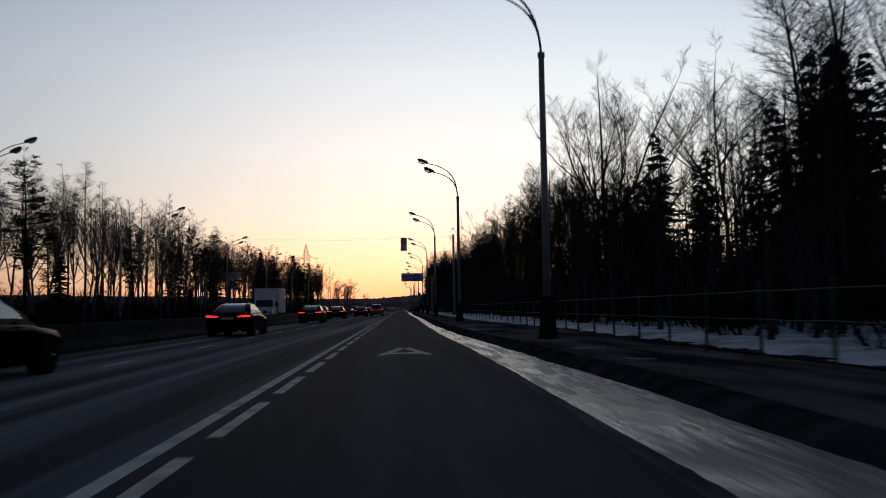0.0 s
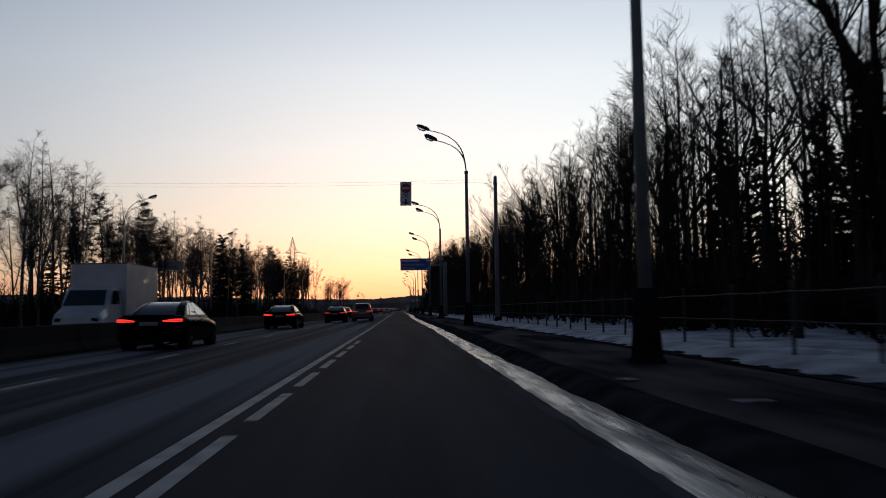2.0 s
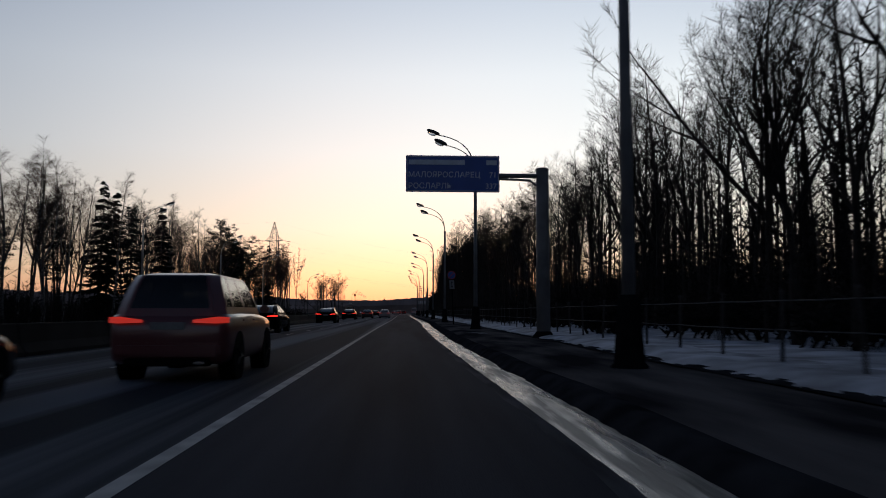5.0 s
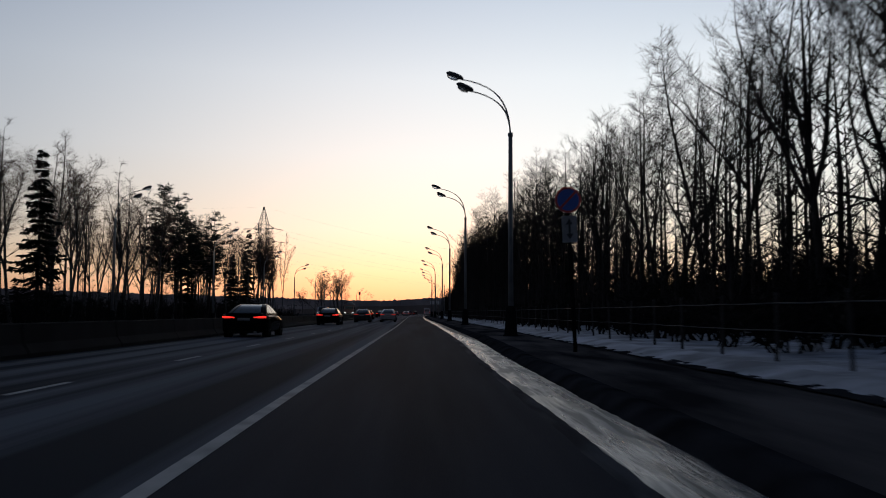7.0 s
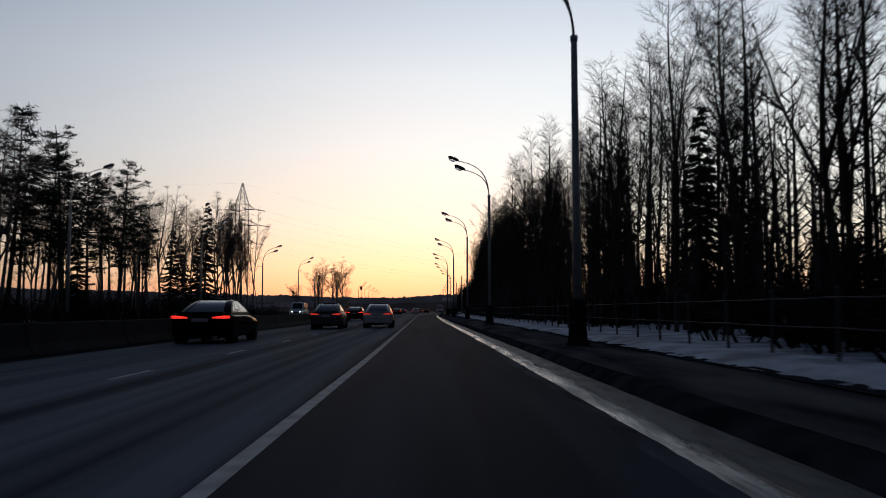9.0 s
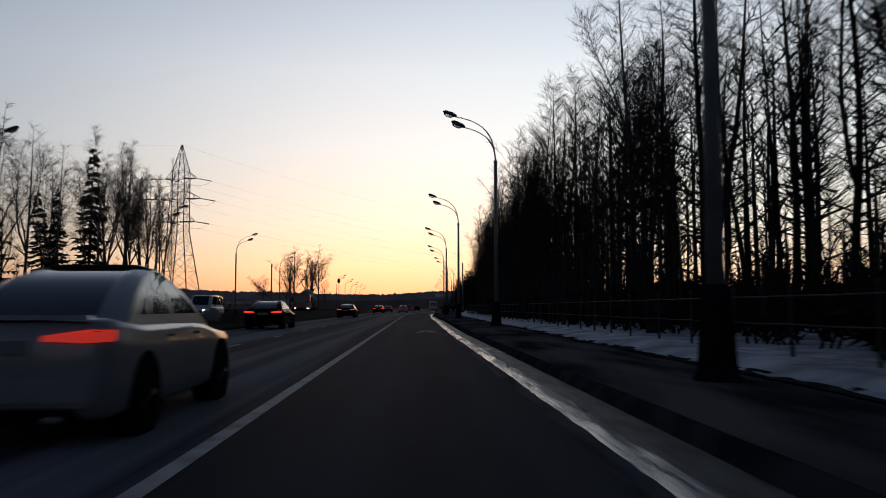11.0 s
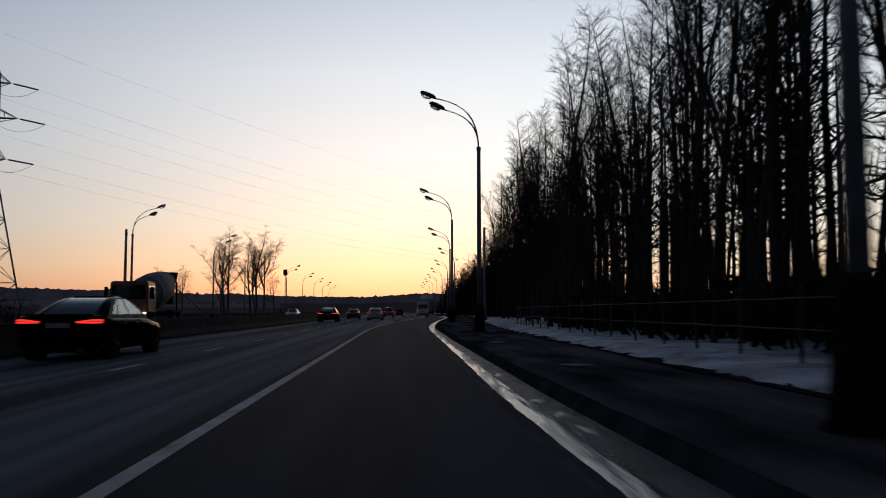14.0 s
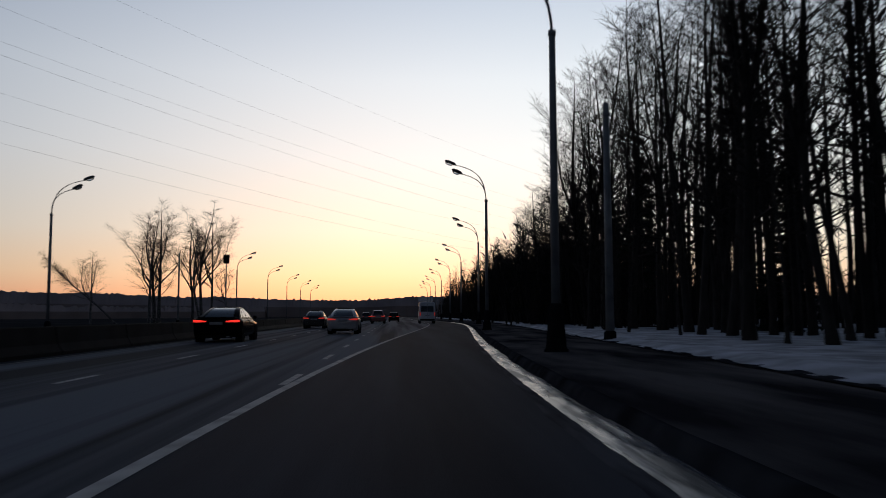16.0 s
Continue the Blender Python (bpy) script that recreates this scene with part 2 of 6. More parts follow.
def tube(V, F, pts, radii, sides, close=True):
    """Adds a tapered tube along pts to the lists V, F; a last radius of 0 ends in a point."""
    rings = []
    n = len(pts)
    for i, (p, r) in enumerate(zip(pts, radii)):
        a, b = pts[max(i - 1, 0)], pts[min(i + 1, n - 1)]
        d = Vector((b[0] - a[0], b[1] - a[1], b[2] - a[2]))
        d.normalize()
        u = d.cross(Vector((0.31, 0.17, 0.94) if abs(d.z) < 0.93 else (1, 0.1, 0)))
        u.normalize()
        w = d.cross(u)
        if r == 0:
            rings.append([len(V)])
            V.append(tuple(p))
            continue
        ring = []
        for k in range(sides):
            c, s = math.cos(6.28318 * k / sides) * r, math.sin(6.28318 * k / sides) * r
            ring.append(len(V))
            V.append((p[0] + u.x * c + w.x * s, p[1] + u.y * c + w.y * s, p[2] + u.z * c + w.z * s))
        rings.append(ring)
    for A, B in zip(rings, rings[1:]):
        for k in range(len(A)):
            k2 = (k + 1) % len(A)
            F.append((A[k], A[k2], B[0]) if len(B) == 1 else (A[k], A[k2], B[k2], B[k]))
    if close and len(rings[0]) > 2:
        F.append(tuple(reversed(rings[0])))
        if len(rings[-1]) > 2:
            F.append(tuple(rings[-1]))


def tube_part(name, pts, radii, sides, material, parent=None, label="", smooth=True):
    V, F = [], []
    if not hasattr(radii, "__len__"):
        radii = [radii] * len(pts)
    tube(V, F, pts, radii, sides)
    return link(name, V, F, material, parent, label, smooth)


def empty(name, m=None):
    ob = new(name)
    if m is not None:
        ob.matrix_basis = m
    return ob


# ------------------------------------------------------------------ the road's line
def ease(a, b, t):
    t = min(max((t - a) / (b - a), 0.0), 1.0)
    return t * t * (3 - 2 * t)


def shift(y):
    """The kerbside lane bears away to the right where the road widens."""
    return 6.2 * ease(344, 458, y)


def lane_left(y):
    return float(np.interp(y, (-40, 0, 45, 90, 160, 210, 340), (-1.75, -1.85, -1.92, -1.76, -1.77, -1.56, -1.74))) + shift(y)


def lane_right(y):
    return float(np.interp(y, (-40, 10, 22, 32, 52, 85, 138, 168, 180, 215, 255, 268, 300, 312, 332, 356, 375), (1.9, 1.9, 1.82, 1.6, 1.52, 1.60, 1.25, 1.38, 1.58, 1.60, 1.45, 1.34, 1.45, 1.38, 1.60, 1.86, 2.0))) + shift(y)


def wobble(y, k, amp):
    return amp * noise.noise((y * 0.21 + 17.3 * k, 3.1 * k, 0.7)) + 0.5 * amp * noise.noise((y * 0.83 + 5.7 * k, 1.3 * k, 2.2))


def strip(name, left, right, y0, y1, step, across, z, material, label="", kind="structure"):
    """A sheet along the road between two lines, whose height is z(u, y)."""
    V, F = [], []
    n = int((y1 - y0) / step) + 1
    for i in range(n):
        y = y0 + (y1 - y0) * i / (n - 1)
        a, b = left(y), right(y)
        for k in range(across + 1):
            u = k / across
            V.append((a + (b - a) * u, y, z(u, y)))
    for i in range(n - 1):
        for k in range(across):
            q = i * (across + 1) + k
            F.append((q, q + 1, q + across + 2, q + across + 1))
    ob = link(name, V, F, material, smooth=True)
    return tagged(ob, label, kind=kind)


Y0, Y1 = -60, 760
# widths of the gutter ice and of the dark kerb bank beside it
ICE_W = lambda y: float(np.interp(y, (-40, 10, 18, 30, 50, 95, 137, 167, 180, 230, 258, 300, 331, 370), (1.3, 1.2, 1.0, 0.75, 0.52, 0.54, 0.58, 0.70, 0.76, 0.70, 0.66, 0.68, 0.46, 0.44)))
BANK_W = lambda y: float(np.interp(y, (-40, 14, 50, 82, 135, 168, 180, 210, 250, 300, 331, 360), (0.55, 0.55, 0.5, 0.5, 0.34, 0.42, 0.50, 0.32, 0.12, 0.12, 0.14, 0.14)))
BRIGHT = lambda y: float(np.interp(y, (178, 196, 325, 338, 350), (1.0, 0.48, 0.50, 0.55, 0.85)))
KERB = lambda y: lane_right(y) + ICE_W(y) + 0.04
ROAD_END = -9.0

# ------------------------------------------------------------------ ground, road, kerb, path, snow
ground = link("ground", [(-4000, -1500, -0.3), (4000, -1500, -0.3), (4000, 4500, -0.3), (-4000, 4500, -0.3)], [(0, 1, 2, 3)], M_FIELD)
tagged(ground, "dark winter fields with thin snow patches", kind="structure")
strip("road", lambda y: ROAD_END - 0.3, lane_left, Y0, Y1, 4, 8, lambda u, y: 0.0, M_ASPHALT, "salt-streaked worn asphalt of two traffic lanes")
strip("bus_lane", lane_left, KERB, Y0, Y1, 4, 6, lambda u, y: 0.0, M_ASPHALT_DARK, "darker newer asphalt of the bus lane")
strip("road_far_side", lambda y: -21.0, lambda y: -9.65, Y0, Y1, 8, 6, lambda u, y: -0.01, M_ASPHALT, "dark asphalt of the oncoming carriageway")
strip("gutter_ice", lambda y: lane_right(y) + 0.01 + wobble(y, 1, 0.03) + 0.025 * noise.noise((y * 2.7, 9, 1)) + 0.02 * noise.noise((y * 6.1, 4, 2)),
            lambda y: lane_right(y) + ICE_W(y) * BRIGHT(y) + 0.08 * noise.noise((y * 0.35, 6, 3)) + 0.03 * noise.noise((y * 1.6, 8, 3)), Y0, 470, 0.24, 8,
            lambda u, y: 0.006 + 0.035 * math.sin(3.14 * u) * (0.8 + noise.noise((y * 0.9, u * 5, 0))) + 0.012 * noise.noise((y * 3.1, u * 9, 5)) * min(1, 5 * u), M_ICE, "dirty refrozen ice along the gutter")
strip("gutter_crust", lambda y: lane_right(y) + ICE_W(y) * BRIGHT(y) - 0.12, lambda y: lane_right(y) + ICE_W(y) + 0.03, 180, 350, 0.4, 5,
              lambda u, y: 0.012 + 0.022 * math.sin(3.14 * u) + 0.012 * noise.noise((y * 1.3, u * 4, 7)) * math.sin(3.14 * u), M_CRUST, "flat grey crust of dirty ice between gutter and kerb")
strip("gutter_grit", lambda y: lane_right(y) - 0.15 + wobble(y, 12, 0.07) + 0.04 * noise.noise((y * 1.9, 12, 1)), lambda y: lane_right(y) + 0.14, Y0, 520, 0.5, 3, lambda u, y: 0.004, M_GRIT, "grey salt and grit along the edge of the gutter")
strip("kerb", lambda y: lane_right(y) + ICE_W(y) - 0.07 + wobble(y, 7, 0.02), lambda y: KERB(y) + BANK_W(y) + 0.10 * noise.noise((y * 0.22, 3, 5)) + 0.02 * noise.noise((y * 1.1, 3, 5)), Y0, 520, 0.35, 8,
             lambda u, y: -0.01 + 0.150 * ease(0, 0.62, u) + 0.014 * math.sin(3.14 * u) * (1 + 0.3 * noise.noise((y * 0.25, 2, 8))) + 0.004 * noise.noise((y * 3, u * 6, 2)) * math.sin(3.14 * u) - 0.012 * ease(0.8, 1.0, u), M_KERB, "dark dirty kerb bank beside the gutter")
PATH_R = lambda y: float(np.interp(y, (-40, 10, 34, 52, 84, 140, 200, 290, 320, 336, 358, 370), (6.7, 6.7, 6.5, 5.2, 4.95, 4.8, 4.75, 4.65, 4.85, 5.2, 6.05, 6.4))) + shift(y) * 0.95 + wobble(y, 4, 0.10)
FENCE_X = lambda y: 6.2 + 0.9 * ease(300, 360, y) + shift(y) * 0.95 + wobble(y, 4, 0.12)
path = strip("pavement", lambda y: KERB(y) + 0.12, lambda y: PATH_R(y) + 0.3, Y0, Y1, 1, 12, lambda u, y: 0.13 - 0.07 * (1 - ease(0.0, 0.25, u)) + 0.015 * noise.noise((y * 0.3, u * 3, 1)) + 0.006 * noise.noise((y * 1.1, u * 9, 1)), M_PATH, "grey asphalt footpath dusted with dirty snow")
strip("path_edge", lambda y: PATH_R(y) - 0.10 + 0.07 * noise.noise((y * 0.9, 1, 4)) + 0.06 * noise.noise((y * 3.1, 2, 4)), lambda y: PATH_R(y) + 0.25, Y0, 620, 0.4, 4, lambda u, y: 0.15 + 0.03 * u + 0.012 * noise.noise((y * 2, u * 3, 7)), M_KERB, "dark wet soil at the edge of the footpath")
rim = strip("snow_bank_edge", lambda y: PATH_R(y) + 0.05 + 0.16 * noise.noise((y * 0.8, 5, 2)) + 0.10 * noise.noise((y * 2.6, 5, 9)) + 0.05 * noise.noise((y * 6, 5, 9)), lambda y: PATH_R(y) + 1.9, Y0, 620, 0.3, 8,
            lambda u, y: 0.16 + 0.11 * ease(0, 0.35, u) + 0.05 * noise.noise((u * 5, y * 0.7, 3)) * min(1, 3 * u) + 0.02 * noise.noise((u * 12, y * 2.4, 3)), M_SNOW, "ragged crusted edge of the old snow")
strip("snow_verge", lambda y: PATH_R(y) + 1.5, lambda y: 75 + shift(y), Y0, 620, 1.3, 28,
             lambda u, y: 0.20 + 0.05 * ease(0, 0.03, u) + 0.16 * noise.noise((u * 70 * 0.35, y * 0.3, 0)) * min(1, u * 12) + 0.05 * noise.noise((u * 70, y * 1.1, 4)) * min(1, u * 20), M_SNOW, "old crusted snow under the roadside wood")
strip("far_verge", lambda y: -140, lambda y: -21.0, Y0, Y1, 5, 12, lambda u, y: -0.25 + 0.22 * u + 0.2 * noise.noise((u * 30, y * 0.06, 3)) * (1 - u), M_FIELD, "dark rough grass beyond the oncoming lanes")

strip("snow_field", lambda y: -66 - 27 * math.sqrt(max(0.0, 1 - ((y - 274) / 12) ** 2)) + 5 * noise.noise((y * 0.3, 1, 1)), lambda y: -62 + 24 * math.sqrt(max(0.0, 1 - ((y - 274) / 12) ** 2)) + 4 * noise.noise((y * 0.3, 4, 1)), 262, 286, 1, 12, lambda u, y: -0.02 + 0.04 * noise.noise((u * 5, y * 0.2, 2)), M_SNOW, "thin strip of old snow on the field behind the tree belt")


PUDDLES = [(0.62, 311.1, 0.11, 0.32), (0.66, 309.9, 0.12, 0.28), (0.65, 308.8, 0.10, 0.30), (0.6, 315.0, 0.09, 0.40), (0.48, 359.0, 0.10, 0.45), (0.5, 357.1, 0.08, 0.30), (0.35, 143.8, 0.08, 0.50), (0.38, 136.3, 0.10, 0.45), (0.7, 272.5, 0.10, 0.60), (0.42, 267.0, 0.09, 0.40), (0.75, 80.3, 0.10, 0.25), (0.6, 255.4, 0.12, 0.45), (0.78, 253.8, 0.12, 0.35), (0.45, 299.0, 0.10, 0.40)]
PATCHES = [(3.2, 43.7, 0.30, 0.6), (3.22, 41.2, 0.28, 0.4), (3.25, 38.9, 0.32, 0.4), (3.2, 36.4, 0.34, 0.4), (3.25, 34.1, 0.40, 0.4), (3.75, 44.5, 0.3, 0.5), (3.55, 29.1, 0.34, 0.16), (2.8, 52.6, 0.18, 0.2), (3.3, 50.0, 0.22, 0.12), (4.2, 17.9, 0.42, 0.18), (4.2, 14.1, 0.28, 0.1), (3.38, 143.3, 0.36, 0.25), (3.43, 141.0, 0.22, 0.25), (3.06, 326.4, 0.25, 0.6), (3.2, 315.8, 0.25, 0.25)]


def puddle(x, y, w, length, seed):
    """A dark hole in the gutter ice with meltwater in it."""
    V, F = [], []
    n = 30
    for ring, z in ((1.0, 0.022), (0.85, 0.040), (0.0, 0.040)):
        for i in range(n if ring else 1):
            a = 6.28319 * i / n
            q = ring * (0.9 + 0.6 * noise.noise((math.cos(a) * 1.5 + 7 * seed, math.sin(a) * 1.5, 2.9)) + 0.4 * noise.noise((math.cos(a) * 4 + 2 * seed, math.sin(a) * 4, 6.3)))
            V.append((w * q * math.cos(a), length * q * math.sin(a), z))
    for i in range(n):
        k = (i + 1) % n
        F += [(i, k, n + k, n + i), (n + i, n + k, 2 * n)]
    ob = link("gutter_puddle", V, F, M_PUDDLE, smooth=True)
    ob.matrix_basis = pose(x, y, 0, 0, 0, 10 * math.sin(seed * 3.0))
    tagged(ob, "dark wet hole melted in the gutter ice", kind="structure")


def ice_patch(x, y, w, length, seed):
    """A thin uneven pad of trodden ice on the footpath."""
    V, F = [], []
    n = 44
    for ring, z in ((1.0, 0.140), (0.8, 0.150), (0.0, 0.152)):
        for i in range(n if ring else 1):
            a = 6.28319 * i / n
            q = ring * (0.9 + 0.7 * noise.noise((math.cos(a) * 1.6 + 9 * seed, math.sin(a) * 1.6, 1.7)) + 0.6 * noise.noise((math.cos(a) * 5 + 3 * seed, math.sin(a) * 5, 4.1)))
            V.append((w * q * math.cos(a), length * q * math.sin(a), z))
    for i in range(n):
        k = (i + 1) % n
        F += [(i, k, n + k, n + i), (n + i, n + k, 2 * n)]
    ob = link("ice_patch", V, F, M_TRODDEN, smooth=True)
    ob.matrix_basis = pose(x, y, 0, 0, 0, -24 + 12 * math.sin(seed * 5.0))
    tagged(ob, "thin pale patch of trodden ice on the footpath", kind="structure")


for i, (x, y, w, length) in enumerate(PATCHES):
    ice_patch(x, y, w, length, i + 1)
for i, (d, y, w, length) in enumerate(PUDDLES):
    puddle(lane_right(y) + d * ICE_W(y), y, w, length, i + 1)


# ------------------------------------------------------------------ road markings
def ribbon(name, pts, width, label, z=0.005, material=None):
    V, F = [], []
    for i, (x, y) in enumerate(pts):
        V += [(x - width / 2, y, z), (x + width / 2, y, z)]
        if i:
            q = 2 * i
            F.append((q - 2, q - 1, q + 1, q))
    return tagged(link(name, V, F, material or M_PAINT), label, kind="structure")


ribbon("lane_line_solid", [(lane_left(y), y) for y in range(-40, 640, 4)], 0.15, "worn solid white line of the bus lane")
y = -36.0
while y < 72:
    x = lane_left(y) + 0.30
    ribbon("lane_dash", [(x, y), (lane_left(y + 2.6) + 0.30, y + 2.6)], 0.14, "short white dash beside the solid line")
    y += 3.6
for k in range(-50, 34):
    y = 361.9 + 7.5 * k
    x = float(np.interp(y, (0, 60, 160, 220, 400), (-6.0, -5.9, -5.4, -5.17, -5.2)))
    ribbon("lane_dash", [(x, y), (x, y + 2.0)], 0.13, "worn white lane dash")
for k in range(0, 30):
    y = 361.3 + 7.5 * k
    ribbon("lane_dash", [(-1.5 + 0.015 * k, y), (-1.48 + 0.015 * k, y + 2.35)], 0.13, "worn white lane dash")
ribbon("edge_line", [(ROAD_END + 0.45, y) for y in range(-40, 640, 20)], 0.12, "faded white edge line by the median barrier", material=M_OLD_PAINT)


def letter_a(x, y, wide=1.0, tall=1.0):
    w, h, s = 0.66, 3.45, 0.20
    thing = empty("road_letter", pose(x, y, 0.006) @ Matrix.Diagonal((wide, tall, 1, 1)))
    for sg in (-1, 1):
        link("stroke", [(sg * w, 0, 0), (sg * (w - s), 0, 0), (sg * 0.02, h - 0.75, 0), (sg * 0.02, h, 0), (sg * 0.16, h, 0)], [(0, 1, 2, 3, 4) if sg < 0 else (4, 3, 2, 1, 0)], M_PAINT, thing)
    link("crossbar", [(-0.50, 0.42, 0.003), (0.50, 0.42, 0.003), (0.42, 1.00, 0.003), (-0.42, 1.00, 0.003)], [(0, 1, 2, 3)], M_PAINT, thing)
    return tagged(thing, "large worn white letter A painted on the bus lane", "road marking", "road letters")


letter_a(0.12, 19.0)
letter_a(0.45, 269.8, 0.74, 0.84)


# ------------------------------------------------------------------ median barrier
def barrier():
    root = tagged(empty("median_barrier"), "dark dirty concrete median barrier in long segments", "barrier", kind="structure")
    prof = [(-0.30, 0), (-0.30, 0.10), (-0.15, 0.32), (-0.09, 0.77), (-0.07, 0.80), (0.07, 0.80), (0.09, 0.77), (0.15, 0.32), (0.30, 0.10), (0.30, 0)]
    L = 5.94
    V = [(x, yy, z) for yy in (0, L) for x, z in prof]
    n = len(prof)
    F = [(i, i + 1, n + i + 1, n + i) for i in range(n - 1)] + [tuple(range(n))[::-1], tuple(range(n, 2 * n))]
    first = None
    for k in range(120):
        y = -54 + 6 * k
        if first is None:
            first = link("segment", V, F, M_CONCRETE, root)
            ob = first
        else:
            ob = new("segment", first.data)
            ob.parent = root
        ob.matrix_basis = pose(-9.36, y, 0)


barrier()


# ------------------------------------------------------------------ street lamps
def lamp_proto(flip):
    """A lamp whose arms reach to -x (flip 1) or +x (flip -1)."""
    root = empty("street_lamp")
    tube_part("base", [(0, 0, -0.40), (0, 0, 0.05), (0, 0, 0.10), (0, 0, 0.55), (0, 0, 1.15), (0, 0, 1.26)], [0.33, 0.32, 0.27, 0.235, 0.20, 0.12], 14, M_SKIRT, root, "black painted pole base")
    tube_part("pole", [(0, 0, 1.15), (0, 0, 5), (0, 0, 8.5), (0, 0, 8.53)], [0.115, 0.10, 0.085, 0.05], 10, M_POLE, root)
    tube_part("collar", [(0, 0, 8.42), (0, 0, 8.58)], 0.105, 10, M_POLE, root)
    for hx, hy, hz, y0 in ((-2.36, 0.25, 11.08, 0.0), (-1.98, -0.75, 10.30, -0.03)):
        pts = []
        for i in range(11):
            t = i / 10
            # up the pole, then bending over towards the head
            x = hx * 0.95 * (0.10 * t + 0.90 * t ** 2.5)
            z = 8.5 + (hz - 8.62) * (1.68 * t - 0.68 * t * t)
            pts.append((flip * x, y0 + hy * t ** 1.5, z - 0.02 * (1 - t) ** 2))
        tube_part("arm", pts, [0.036] * 6 + [0.027] * 5, 8, M_POLE, root)
        bm = bmesh.new()
        bmesh.ops.create_uvsphere(bm, u_segments=12, v_segments=8, radius=1)
        for v in bm.verts:
            v.co.x = math.copysign(abs(v.co.x) ** 0.7, v.co.x) * 0.40
            v.co.y = math.copysign(abs(v.co.y) ** 0.8, v.co.y) * 0.17
            v.co.z = math.copysign(abs(v.co.z) ** 0.8, v.co.z) * (0.13 if v.co.z > 0 else 0.06)
        bmesh.ops.transform(bm, matrix=Matrix.Translation((flip * hx * 1.0, hy, hz)) @ Matrix.Rotation(math.atan2(hy * 0.6, flip * hx), 4, "Z") @ Matrix.Rotation(radians(-21), 4, "Y"), verts=bm.verts)
        head = part("lamp_head", bm, M_LAMP, root, "dark cobra-shaped lamp head", smooth=True)
        bm = bmesh.new()
        bmesh.ops.create_uvsphere(bm, u_segments=10, v_segments=6, radius=1)
        for v in bm.verts:
            v.co.x *= 0.27
            v.co.y *= 0.13
            v.co.z *= 0.12
        bmesh.ops.transform(bm, matrix=Matrix.Translation((flip * hx * 1.035, hy, hz - 0.055)) @ Matrix.Rotation(math.atan2(hy * 0.6, flip * hx), 4, "Z") @ Matrix.Rotation(radians(-21), 4, "Y"), verts=bm.verts)
        part("lens", bm, M_LENS, head, "pale lamp glass", smooth=True)
    return tagged(root, "tall two-armed steel street lamp on a black base", "street lamp", "street lamps along the road")


LAMPS = [(4.35, -7.9), (4.35, 23.9), (4.0, 55.6), (3.68, 86.9), (3.85, 119.6), (3.98, 151.0), (3.85, 182.6), (3.85, 213.5), (3.95, 245.2), (4.1, 276.5),
         (3.75, 307.9), (3.75, 339.0), (4.45, 369.5), (6.25, 401.7), (8.95, 433.5), (9.7, 465.5), (10.2, 497), (10.4, 529), (10.6, 561), (10.8, 593), (11, 625)]
proto = lamp_proto(1)
proto.matrix_basis = pose(LAMPS[0][0], LAMPS[0][1], 0.12)
for x, y in LAMPS[1:]:
    copy_thing(proto, pose(x, y, 0.12))
proto = lamp_proto(-1)
tagged(proto, group="street lamps of the oncoming lanes")
LEFT_X = lambda y: float(np.interp(y, (0, 80, 114, 150, 300, 342, 374, 405, 480, 620), (-23.9, -23.95, -24.05, -24.2, -23.95, -23.65, -23.35, -23.25, -23.1, -26)))
LEFT_Y = lambda k: 22.2 + 32 * k - float(np.interp(k, (0, 1, 2, 3, 4, 5, 9, 10, 11, 12, 14), (6, 6, 5.0, 3.8, 2, 0, 0.2, 0.4, 0, 1.0, 0)))
LEFT_Z = lambda y: float(np.interp(y, (0, 115, 200, 310, 342, 375, 405, 470, 600), (0.2, 0.2, 0.0, -0.7, -0.4, -0.75, -0.5, -0.75, -0.9)))
proto.matrix_basis = pose(LEFT_X(16.2), LEFT_Y(0), LEFT_Z(0))
for k in range(1, 19):
    if k != 13:
        copy_thing(proto, pose(LEFT_X(LEFT_Y(k)), LEFT_Y(k), LEFT_Z(LEFT_Y(k))))


# ------------------------------------------------------------------ hanging lane sign, masts, direction signs
def bar(name, x0, x1, z0, z1, y, material, parent, t=0.006):
    return part(name, box(x0, x1, y - t, y, z0, z1), material, parent)


def disc(name, x, z, y, r, material, parent, t=0.01, n=28, label=""):
    V = [(x + r * math.cos(6.28319 * i / n), yy, z + r * math.sin(6.28319 * i / n)) for yy in (y - t, y) for i in range(n)]
    F = [tuple(range(n)), tuple(range(2 * n - 1, n - 1, -1))] + [(i, i + n, (i + 1) % n + n, (i + 1) % n) for i in range(n)]
    return link(name, V, F, material, parent, label)


